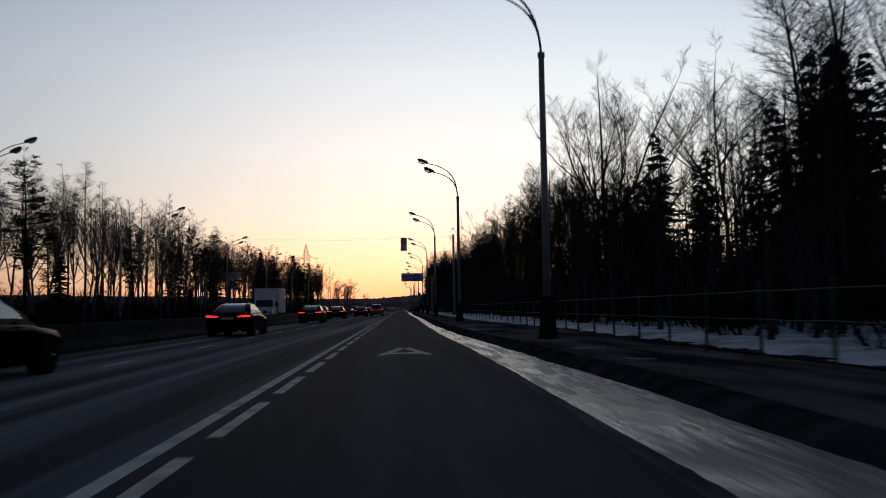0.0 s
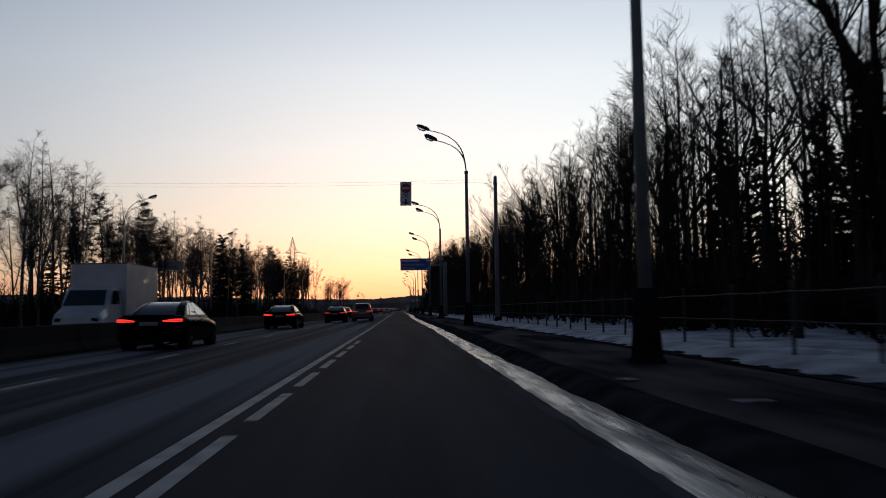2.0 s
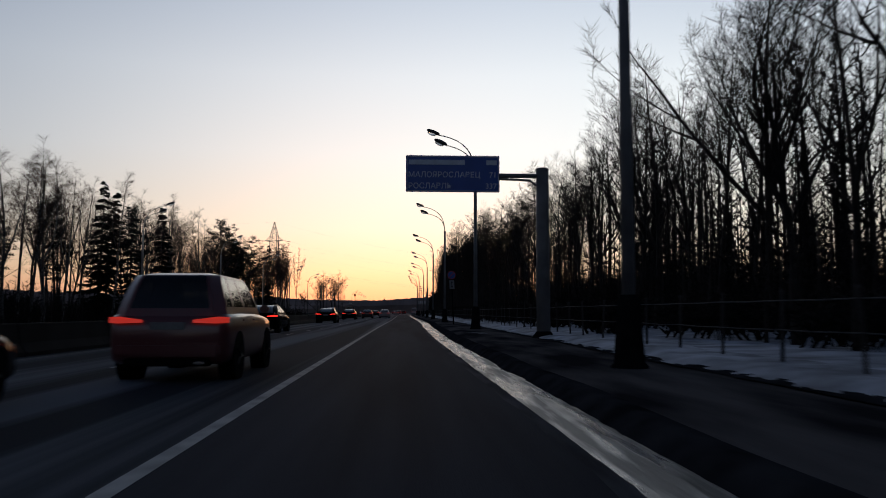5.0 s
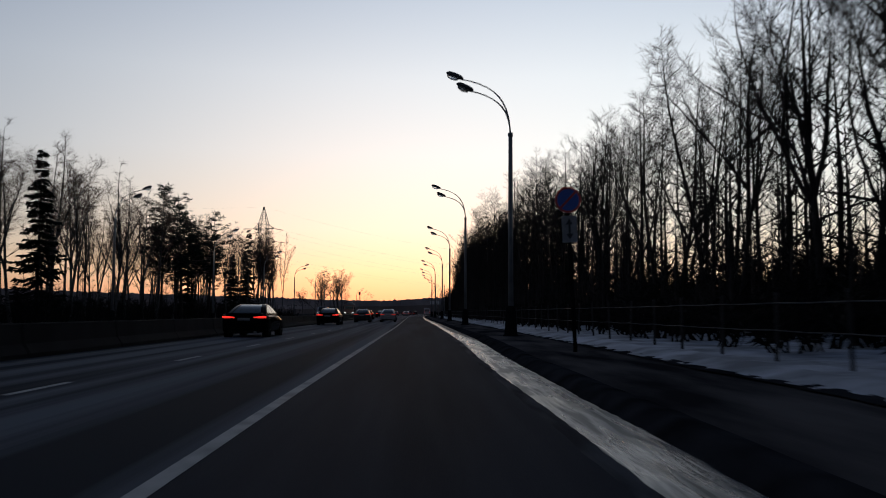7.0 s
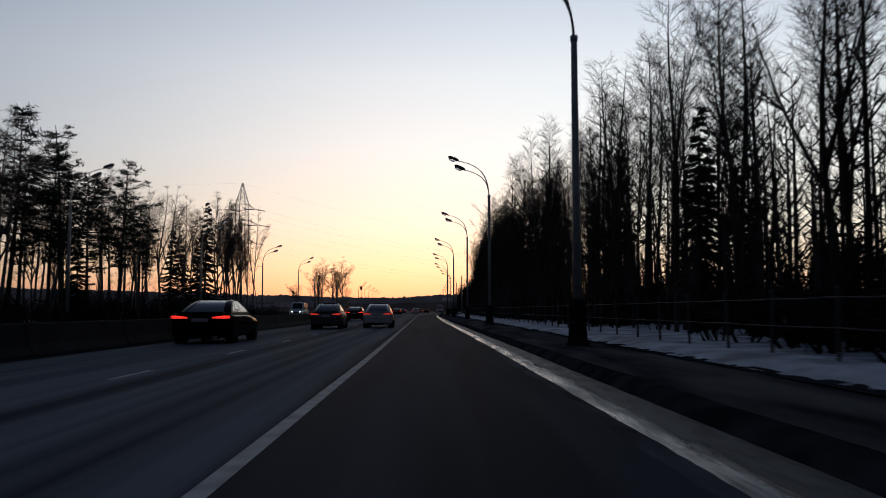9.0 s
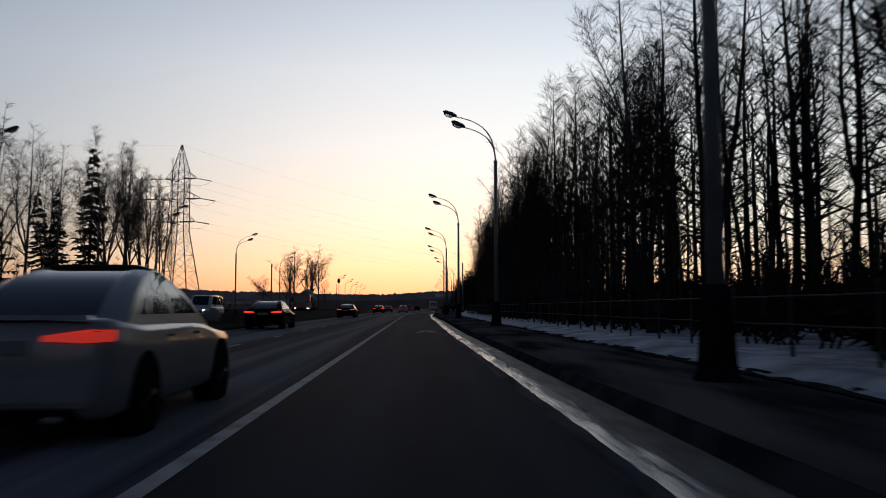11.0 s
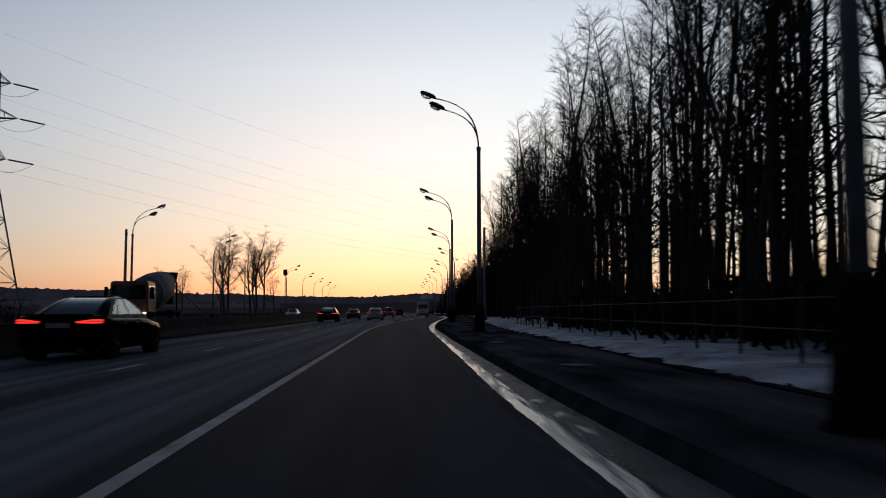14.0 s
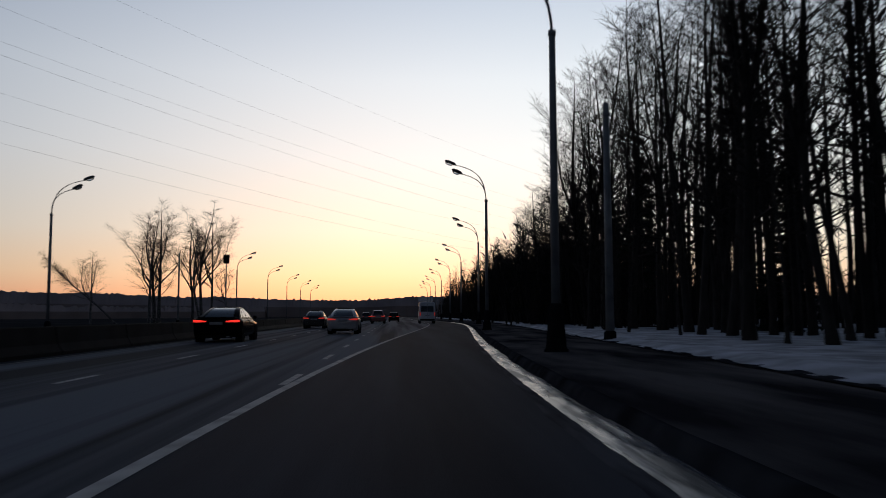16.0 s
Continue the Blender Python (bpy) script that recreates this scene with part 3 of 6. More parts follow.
def lane_sign():
    root = empty("lane_sign", pose(0.37, 93.9, 7.68, 0, 0.6, 0) @ Matrix.Diagonal((0.93, 1, 0.93, 1)))
    w, h = 0.385, 1.64
    part("board", box(-w, w, 0, 0.05, 0, h), M_WHITE, root, "white lane sign board", bevel=0.012)
    for a in ((-w, -w + 0.025, 0, h), (w - 0.025, w, 0, h), (-w, w, 0, 0.025), (-w, w, h - 0.025, h)):
        bar("border", *a, -0.001, M_BLACK, root)
    d = disc("prohibition_disc", 0, 1.20, -0.003, 0.335, M_RED, root, label="red round no-entry sign")
    part("white_bar", box(-0.25, 0.25, -0.022, -0.014, 1.135, 1.265), M_WHITE, d)
    for sg in (-1, 1):
        V = []
        for px, pz in ((-0.16, 0.56), (-0.12, 0.53), (0.14, 0.80), (0.10, 0.83)):
            V.append((sg * px, -0.008, pz))
        link("hammer", V, [(0, 1, 2, 3)], M_BLACK, root)
        link("hammer_head", [(sg * x, -0.010, z) for x, z in ((0.06, 0.87), (0.17, 0.76), (0.20, 0.79), (0.09, 0.90))], [(0, 1, 2, 3)], M_BLACK, root)
    link("arrow", [(0, -0.008, 0.06), (0.25, -0.008, 0.24), (0.25, -0.008, 0.33), (0.06, -0.008, 0.20), (0.06, -0.008, 0.45), (-0.06, -0.008, 0.45), (-0.06, -0.008, 0.20), (-0.25, -0.008, 0.33), (-0.25, -0.008, 0.24)],
         [(0, 1, 3), (1, 2, 3), (0, 3, 4, 5, 6), (0, 6, 8), (6, 7, 8)], M_BLACK, root)
    for x in (-0.3, 0.3):
        tube_part("hanger", [(x, 0.03, h - 0.02), (x, 0.05, h + 0.02)], 0.007, 6, M_STEEL, root)
    tagged(root, "white lane-control sign with a red no-entry disc, hung on cables", "road sign")


lane_sign()


def mast(x, y, h, label):
    root = empty("cable_mast", pose(x, y, 0.1))
    tube_part("pole", [(0, 0, 0), (0, 0, 4), (0, 0, h)], [0.16, 0.14, 0.11], 12, M_POLE, root)
    tube_part("base", [(0, 0, 0), (0, 0, 0.35), (0, 0, 0.4)], [0.24, 0.22, 0.16], 12, M_SKIRT, root)
    tube_part("cap", [(0, 0, h), (0, 0, h + 0.06)], [0.13, 0.04], 10, M_POLE, root)
    tube_part("clamp", [(0, 0, h - 0.5), (0, 0, h - 0.38)], 0.15, 10, M_STEEL, root)
    tagged(root, label, "mast", "cable masts")


mast(6.1, 93.6, 9.35, "grey tapered steel mast that carries the sign cables")
mast(-31.5, 93.4, 9.6, "grey tapered steel mast beyond the oncoming lanes")
mast(8.0, 377.5, 8.75, "plain grey steel mast beside the footpath")
mast(-25.75, 379.8, 8.7, "plain dark mast beside the oncoming lanes")
mast(-31.5, 470.0, 10.2, "plain dark mast beside the oncoming lanes")


def cable(name, a, b, sag, r, label, n=24, group=""):
    pts = []
    for i in range(n + 1):
        t = i / n
        p = Vector(a).lerp(Vector(b), t)
        pts.append((p.x, p.y, p.z - 4 * sag * t * (1 - t)))
    return tagged(tube_part(name, pts, r, 5, M_TRIM), label, "cable", group)


cable("sign_cable", (6.1, 93.95, 9.35), (-31.5, 93.75, 9.6), 0.30, 0.004, "thin dark steel cable that carries the lane sign", group="sign cables")
cable("sign_cable", (6.1, 93.95, 9.18), (-31.5, 93.75, 9.35), 0.30, 0.004, "thin dark steel cable steadying the lane sign", group="sign cables")


def words(name, body, size, x, z, y, parent, align="LEFT", depth=0.004):
    c = bpy.data.curves.new(name, "FONT")
    c.body, c.size, c.align_x, c.extrude, c.offset = body, size, align, depth, 0.002
    c.materials.append(M_LETTER)
    ob = new(name, c)
    ob.parent = parent
    ob.matrix_basis = pose(x, y, z, 90, 0, 0)
    return ob


def direction_sign():
    root = empty("direction_sign", pose(1.80, 135.7, -0.05))
    w, z0, z1 = 1.74, 5.56, 6.93
    bm = box(-w, w, 0, 0.06, z0, z1)
    part("board", bm, M_BLUE, root, "blue place-name board", bevel=0.02)
    for a in ((-w + 0.03, w - 0.03, z0 + 0.03, z0 + 0.055), (-w + 0.03, w - 0.03, z1 - 0.055, z1 - 0.03), (-w + 0.03, -w + 0.055, z0 + 0.03, z1 - 0.03), (w - 0.055, w - 0.03, z0 + 0.03, z1 - 0.03)):
        bar("border", *a, -0.002, M_WHITE, root)
    for body, dist, z in (("МАЛОЯРОСЛАВЕЦ", "71", z0 + 0.55), ("РОСЛАВЛЬ", "337", z0 + 0.13)):
        words("place_name", body, 0.29, -w + 0.08, z, -0.006, root)
        words("distance", dist, 0.29, w - 0.1, z, -0.006, root, "RIGHT")
    bar("line_of_writing", -w + 0.10, 0.45, z0 + 1.02, z0 + 1.20, -0.004, M_LETTER, root)
    bar("line_of_writing", 1.25, w - 0.1, z0 + 1.02, z0 + 1.20, -0.004, M_LETTER, root)
    for z in (z0 + 0.25, z1 - 0.25):
        part("stiffener", box(-w + 0.05, w + 0.02, 0.06, 0.12, z - 0.03, z + 0.03), M_STEEL, root)
    tube_part("arm", [(w - 0.9, 0.18, 6.22), (w + 0.3, 0.2, 6.22), (3.38, 0.2, 6.22)], 0.085, 10, M_POLE, root)
    tube_part("brace", [(w - 0.1, 0.2, 6.1), (2.9, 0.2, 6.05), (3.35, 0.2, 5.7)], 0.05, 8, M_POLE, root)
    tube_part("post", [(3.38, 0.2, 0.1), (3.38, 0.2, 4), (3.38, 0.2, 6.45)], [0.26, 0.245, 0.235], 16, M_POST, root, "thick grey steel sign post")
    tube_part("cap", [(3.38, 0.2, 6.45), (3.38, 0.2, 6.52)], [0.27, 0.2], 16, M_POLE, root)
    tube_part("footing", [(3.38, 0.2, 0.05), (3.38, 0.2, 0.16), (3.38, 0.2, 0.30), (3.38, 0.2, 0.42)], [0.48, 0.46, 0.36, 0.26], 16, M_SKIRT, root)
    tagged(root, "blue cantilevered place-name sign with white lettering on a post", "road sign")


direction_sign()


def no_parking():
    root = empty("no_parking_sign", pose(3.84, 168.8, 0.12, 0, -2.5, 0))
    c = 3.80
    tube_part("post", [(0, 0.05, -0.15), (0, 0.05, 4.08)], 0.05, 10, M_SKIRT, root)
    d = disc("disc", 0, c, 0, 0.33, M_BLUE, root, t=0.012, label="blue round no-parking disc with a red rim")
    n = 32
    V = [(q * math.cos(6.28319 * i / n), -0.016, c + q * math.sin(6.28319 * i / n)) for q in (0.33, 0.275) for i in range(n)]
    link("rim", V, [(i, (i + 1) % n, n + (i + 1) % n, n + i) for i in range(n)], M_RED, d)
    link("slash", [(s * (0.19 + k * 0.02), -0.016, c + s * (0.19 - k * 0.02)) for s, k in ((-1, 1), (-1, -1), (1, 1), (1, -1))], [(0, 1, 2, 3)], M_RED, d)
    p = part("plate", box(-0.19, 0.19, -0.012, 0, c - 1.07, c - 0.40), M_PLATE_GREY, root, "grey-white plate with a black double arrow", bevel=0.01)
    part("arrow_shaft", box(-0.028, 0.028, -0.018, -0.013, c - 0.90, c - 0.57), M_BLACK, p)
    for z, s in ((c - 0.47, 1), (c - 1.00, -1)):
        link("arrow_head", [(-0.09, -0.017, z - 0.15 * s), (0.09, -0.017, z - 0.15 * s), (0, -0.017, z)], [(0, 1, 2) if s > 0 else (0, 2, 1)], M_BLACK, p)
    tube_part("clip", [(0, 0.05, c - 0.1), (0, 0.05, c - 0.04)], 0.06, 8, M_STEEL, root)
    tagged(root, "round blue no-parking sign with a white plate on a leaning post", "road sign")


no_parking()


def far_direction_sign():
    root = empty("direction_sign", pose(-39.0, 166, -0.1))
    part("board", box(2.6, 6.7, 0, 0.06, 7.5, 8.95), M_BACK, root, "bare grey back of a sign board", bevel=0.02)
    for z in (7.8, 8.6):
        part("stiffener", box(2.65, 6.65, -0.06, 0, z - 0.04, z + 0.04), M_STEEL, root)
    tube_part("arm", [(0, -0.12, 8.1), (5.6, -0.12, 8.1)], 0.10, 10, M_POLE, root)
    tube_part("post", [(0, -0.12, 0), (0, -0.12, 8.6)], [0.26, 0.22], 14, M_POLE, root)
    tube_part("footing", [(0, -0.12, 0), (0, -0.12, 0.4)], [0.5, 0.3], 14, M_SKIRT, root)
    tagged(root, "grey back of a cantilevered road sign beside the oncoming lanes", "road sign")


far_direction_sign()


def camera_box():
    root = empty("box_on_pole", pose(-20.6, 450.2, 0))
    tube_part("pole", [(0, 0, 0), (0, 0, 7.6)], [0.10, 0.07], 10, M_POLE, root)
    part("cabinet", box(-0.34, 0.34, -0.2, 0.2, 7.5, 8.5), M_TRIM, root, "dark metal box", bevel=0.03)
    part("hood", box(-0.40, 0.40, -0.28, 0.26, 8.5, 8.58), M_TRIM, root, bevel=0.01)
    tagged(root, "dark equipment box on a thin roadside pole", "roadside equipment")


camera_box()


def gantry_sign():
    root = empty("gantry_sign", pose(13.2, 700, 0))
    part("board", box(-3.2, 3.2, 0, 0.1, 6.9, 8.9), M_BACK, root, "dark wide sign board", bevel=0.03)
    tube_part("arm", [(-3.2, 0.2, 7.9), (5.0, 0.2, 7.9)], 0.14, 8, M_POLE, root)
    tube_part("post", [(5.0, 0.2, 0), (5.0, 0.2, 8.6)], [0.28, 0.24], 12, M_POLE, root)
    tagged(root, "wide overhead sign far along the road", "road sign")


gantry_sign()


# ------------------------------------------------------------------ fence along the wood
def fence():
    root = tagged(empty("fence"), "low wire fence of thin dark posts beside the footpath", "fence")
    fx = FENCE_X
    rg = random.Random(8)
    V, F = [], []
    tube(V, F, [(0, 0, -0.15), (0, 0, 1.28)], [0.032, 0.030], 6)
    V2, F2 = [], []
    tube(V2, F2, [(0, 0, 1.28), (0, 0, 1.33)], [0.045, 0.02], 6)
    first = None
    ys = []
    y = -18.0
    while y < 352:
        ys.append(y)
        y += 2.45 + rg.uniform(-0.12, 0.12)
    for y in ys:
        m = pose(fx(y), y, 0.14, rg.uniform(-2.5, 2.5), rg.uniform(-2.5, 2.5), 0)
        if first is None:
            a = link("post", V, F, M_RUST, root)
            b = link("post_cap", V2, F2, M_RUST, a)
            first = (a, b)
        else:
            a, b = new("post", first[0].data), new("post_cap", first[1].data)
            a.parent, b.parent = root, a
        a.matrix_basis = m
    for z, r in ((1.22, 0.017), (0.74, 0.015)):
        pts = []
        for i, y in enumerate(ys):
            pts.append((fx(y) - 0.035, y, z + 0.06 + rg.uniform(-0.008, 0.008)))
            if i + 1 < len(ys):
                ym = (y + ys[i + 1]) / 2
                pts.append((fx(ym) - 0.035, ym, z + 0.048))
        tube_part("wire", pts, r * 0.8, 5, M_WIRE, root)


fence()


def notice_board():
    root = empty("notice_board", pose(16.0, 90.5, 0.12))
    part("panel", box(-0.70, 0.70, 0, 0.04, 0.52, 1.30), M_WHITE, root, "pale weathered panel", bevel=0.01)
    for x0, x1, z in ((-0.62, -0.25, 1.16), (-0.62, -0.30, 1.06), (0.05, 0.35, 0.92), (0.18, 0.34, 0.68)):
        bar("line_of_writing", x0, x1, z, z + 0.06, -0.002, M_BLACK, root)
    for x in (-0.55, 0.55):
        tube_part("leg", [(x, 0.07, -0.1), (x, 0.07, 1.2)], 0.03, 8, M_RUST, root)
    tagged(root, "pale notice board on two legs at the wood's edge", "notice board")


notice_board()


# ------------------------------------------------------------------ power line
def pylon(x, y, turn):
    root = empty("power_pylon", pose(x, y, -0.2, 0, 0, turn))

    def half(z):
        return float(np.interp(z, (0, 15.9, 27.3, 32.4), (3.42, 1.24, 1.20, 0.10)))

    levels = [0, 4.4, 8.1, 11.2, 13.8, 15.9, 17.6, 19.1, 20.5, 22.0, 23.3, 24.6, 25.9, 27.3, 29.0, 30.8, 32.4]
    cor = ((-1, -1), (1, -1), (1, 1), (-1, 1))
    for sx, sy in cor:
        V, F = [], []
        tube(V, F, [(sx * half(z), sy * half(z), z) for z in (0, 15.9, 27.3, 32.4)], [0.115, 0.10, 0.085, 0.05], 4)
        link("leg", V, F, M_STEEL, root)
    for k in range(4):
        (ax, ay), (bx, by) = cor[k], cor[(k + 1) % 4]
        V, F = [], []
        for z0, z1 in zip(levels, levels[1:]):
            h0, h1 = half(z0), half(z1)
            tube(V, F, [(ax * h0, ay * h0, z0), (bx * h1, by * h1, z1)], [0.038, 0.038], 3)
            tube(V, F, [(bx * h0, by * h0, z0), (ax * h1, ay * h1, z1)], [0.038, 0.038], 3)
            tube(V, F, [(ax * h1, ay * h1, z1), (bx * h1, by * h1, z1)], [0.035, 0.035], 3)
        link("lattice", V, F, M_STEEL, root)
    tips = []
    for z, reach in ((17.6, 3.0), (22.0, 4.2), (25.9, 3.3)):
        for s in (-1, 1):
            V, F = [], []
            h = half(z)
            tip = (s * reach, 0, z)
            for sy in (-1, 1):
                tube(V, F, [(s * h, sy * h, z), tip], [0.06, 0.05], 4)
                tube(V, F, [(s * half(z + 1.5), sy * half(z + 1.5), z + 1.5), tip], [0.05, 0.04], 4)
                for t in (0.3, 0.6):
                    a = Vector((s * h, sy * h, z)).lerp(Vector(tip), t)
                    b = Vector((s * h, sy * h, z + 1.5)).lerp(Vector(tip), t)
                    tube(V, F, [a, b], [0.035, 0.035], 3)
            arm = link("cross_arm", V, F, M_STEEL, root)
            # strain insulators towards both spans, joined by a slack jumper under the arm
            ends = []
            for way in (Vector((0.70, 0.70, -0.10)), Vector((-0.92, -0.38, -0.04))):
                V, F = [], []
                string = [Vector(tip) + way * (0.25 + 0.105 * k) for k in range(25)]
                tube(V, F, string, [0.12 if k % 2 else 0.05 for k in range(25)], 8)
                link("insulator", V, F, M_TRIM, arm)
                ends.append(string[-1])
            V, F = [], []
            a, b = ends
            tube(V, F, [a.lerp(b, k / 10) - Vector((0, 0, 4 * 1.15 * k / 10 * (1 - k / 10))) for k in range(11)], [0.018] * 11, 4)
            link("jumper", V, F, M_TRIM, arm)
            tips.append(ends)
    V, F = [], []
    tube(V, F, [(-0.25, 0, 32.3), (0, 0, 32.45), (0.25, 0, 32.3)], [0.06, 0.10, 0.06], 5)
    link("peak_cap", V, F, M_STEEL, root)
    tips.append([Vector((0, 0, 32.4)), Vector((0, 0, 32.4))])
    tagged(root, "tall grey steel lattice power pylon with three cross arms", "pylon")
    m = pose(x, y, -0.2, 0, 0, turn)
    return [(m @ a, m @ b) for a, b in tips]


for a, b in pylon(-45.2, 391, -9.6):
    cable("power_wire", a, a + Vector((150, 217, 4)), 7.5, 0.0065, "thin dark overhead power wire", 40, "power wires")
    cable("power_wire", b, b + Vector((-230, -95, 1)), 6.0, 0.005, "thin dark overhead power wire", 30, "power wires")


# ------------------------------------------------------------------ trees
def blade(V, F, a, b, r, k):
    """A slender twig from a to b, turned by the number k."""
    d = Vector(b) - Vector(a)
    u = d.cross(Vector((math.cos(k * 2.4), math.sin(k * 2.4), 0.35)))
    u.normalize()
    u *= r * 1.25
    n = len(V)
    V.extend([(a[0] + u.x, a[1] + u.y, a[2] + u.z), (a[0] - u.x, a[1] - u.y, a[2] - u.z), tuple(b)])
    F.append((n, n + 1, n + 2))


def spray(V, F, a, b, c, r, k):
    """A bent side branch through a, b, c that thins to its tip."""
    u = (Vector(b) - Vector(a)).cross(Vector((math.cos(k * 2.4), math.sin(k * 2.4), 0.35)))
    u.normalize()
    n = len(V)
    for p, w in ((a, r * 1.3), (b, r * 0.85)):
        V.extend([tuple(p + u * w), tuple(p - u * w)])
    V.append(tuple(c))
    F.extend([(n, n + 1, n + 3, n + 2), (n + 2, n + 3, n + 4)])


def grow(rg, H, r0, nb, ns, nt, first, spread, rise=(8, 42), droop=0.0, lean=0.0, limbs=0, fork=0.38, steep=(50, 68), full=0.62, tw=0.0075, forks=0):
    """Trunk and crown meshes of a leafless tree. limbs: how many great limbs part from the trunk about the height fork * H, at the angles steep;
    branches reach spread * H and leave at the angles rise; full: how blunt the crown is."""
    TV, TF, CV, CF = [], [], [], []
    U = rg.uniform
    la, ph = U(0, 6.28), [U(-1, 1) for _ in range(4)]
    fs = [0, 0.02, 0.045, 0.1, 0.18, 0.26, 0.34, 0.42, 0.5, 0.58, 0.66, 0.74, 0.82, 0.9, 0.96, 1.0]

    def rad(f):
        return r0 * ((1 - f) ** 0.9 * 0.93 + 0.035) * (1.0 + 0.5 * max(0, 1 - f / 0.045) ** 1.5)

    main = []
    for f in fs:
        b_ = lean * f * f
        main.append(Vector((H * (b_ * math.cos(la)) + 0.016 * H * ph[0] * math.sin(7 * f + ph[1] * 3), H * (b_ * math.sin(la)) + 0.016 * H * ph[2] * math.sin(6.1 * f + ph[3] * 3), H * f - (0.3 if f == 0 else 0))))
    tube(TV, TF, main, [rad(f) for f in fs[:-1]] + [0], 7)
    axes = [(main, [rad(f) for f in fs], first, 1.0)]
    for s in range(limbs):
        f0 = fork + U(-0.10, 0.16)
        k0 = max(j for j in range(len(fs) - 1) if fs[j] <= f0)
        az = 6.28 * (s + U(-0.3, 0.3)) / limbs + la
        el = radians(U(*steep))
        d = Vector((math.cos(az) * math.cos(el), math.sin(az) * math.cos(el), math.sin(el)))
        p = main[k0].lerp(main[k0 + 1], U(0, 1))
        L = (H * U(0.86, 0.98) - p.z) / max(0.75, math.sin(el) + 0.12) * U(0.85, 0.95)
        pts, rr, n = [p.copy()], [rad(f0) * U(0.6, 0.8)], 10
        bend = Vector((-0.03 * d.x + U(-0.03, 0.03), -0.03 * d.y + U(-0.03, 0.03), U(0.02, 0.06)))
        for k in range(n):
            d = (d + bend + Vector((U(-0.14, 0.14), U(-0.14, 0.14), U(-0.09, 0.09)))).normalized()
            p = p + d * L / n
            pts.append(p.copy())
            rr.append(max(0.008, rr[0] * (1 - (k + 1) / n) ** 0.9 + 0.012 * (1 - (k + 1) / n)))
        tube(TV, TF, pts, rr, 5, False)
        axes.append((pts, rr, 0.14, 0.8))
        for s2 in range(forks):
            k1 = rg.choice((3, 4, 4, 5, 6))
            d = (pts[k1 + 1] - pts[k1]).normalized()
            d = (d + 0.75 * d.cross(Vector((U(-1, 1), U(-1, 1), U(0, 1)))).normalized() * (1 if s2 % 2 else -1) + Vector((0, 0, 0.1))).normalized()
            p = pts[k1].copy()
            q2, r2 = [p.copy()], [rr[k1] * 0.75]
            L2 = L * (1 - k1 / n) * U(0.75, 1.0)
            for k in range(7):
                d = (d + bend * 1.3 + Vector((U(-0.12, 0.12), U(-0.12, 0.12), U(-0.03, 0.10)))).normalized()
                p = p + d * L2 / 7
                q2.append(p.copy())
                r2.append(max(0.008, r2[0] * (1 - (k + 1) / 7)))
            tube(TV, TF, q2, r2, 4, False)
            axes.append((q2, r2, 0.12, 0.45))
    total = sum(w for *_, w in axes)
    for axis, rr0, lo, weight in axes:
        count = int(nb * weight / total + 0.5)
        m = len(axis) - 1
        own = axis is main
        for i in range(count):
            t = lo + (0.985 - lo) * ((i + rg.random()) / count) ** 0.9
            if own:
                k = max(j for j in range(m) if fs[j] <= t)
                u = (t - fs[k]) / (fs[k + 1] - fs[k])
            else:
                k = min(int(t * m), m - 1)
                u = t * m - k
            p = axis[k].lerp(axis[k + 1], u)
            f = min(1.0, p.z / H)
            rb = max(0.013, (rr0[k] + (rr0[k + 1] - rr0[k]) * u) * 0.42)
            az = i * 2.399 + U(-0.7, 0.7)
            L = H * spread * (max(1.05 - f, 0.06) if own else max(1.02 - 0.25 * f - 0.62 * t, 0.08)) ** full * U(0.5, 1.2) * (1.0 if own else 0.78)
            el = radians(U(*rise) + 22 * f)
            d = Vector((math.cos(az) * math.cos(el), math.sin(az) * math.cos(el), math.sin(el)))
            if not own:
                d = (d + 0.7 * (axis[k + 1] - axis[k]).normalized()).normalized()
            pts, rr, n = [p.copy()], [min(rb, 0.06)], 3
            for q in range(n):
                up = 0.10 if q < n - 1 else 0.08 - droop
                d = (d + Vector((U(-0.2, 0.2), U(-0.2, 0.2), U(-0.08, 0.08) + up))).normalized()
                p = p + d * (L / n)
                pts.append(p.copy())
                rr.append(max(0.007, rr[0] * (1 - (q + 1) / n * 0.85)))
            tube(CV, CF, pts, rr, 3, False)
            for j in range(ns):
                t2 = 0.14 + 0.86 * (j + rg.random()) / ns
                q = min(int(t2 * n), n - 1)
                s0 = pts[q].lerp(pts[q + 1], t2 * n - q)
                dd = (pts[q + 1] - pts[q]).normalized()
                side = dd.cross(Vector((U(-0.5, 0.5), U(-0.5, 0.5), 1))).normalized() * (1 if j % 2 else -1) + Vector((0, 0, U(-0.25, 0.5)))
                d2 = (dd + side * U(0.6, 1.1)).normalized()
                L2 = L * U(0.30, 0.56) * (1.1 - 0.6 * t2) + 0.22
                s1 = s0 + d2 * L2 * 0.5
                d3 = (d2 + Vector((U(-0.25, 0.25), U(-0.25, 0.25), 0.16 - 1.5 * droop))).normalized()
                s2 = s1 + d3 * L2 * 0.55
                spray(CV, CF, s0, s1, s2, max(0.009, rr[q] * 0.5), i + j)
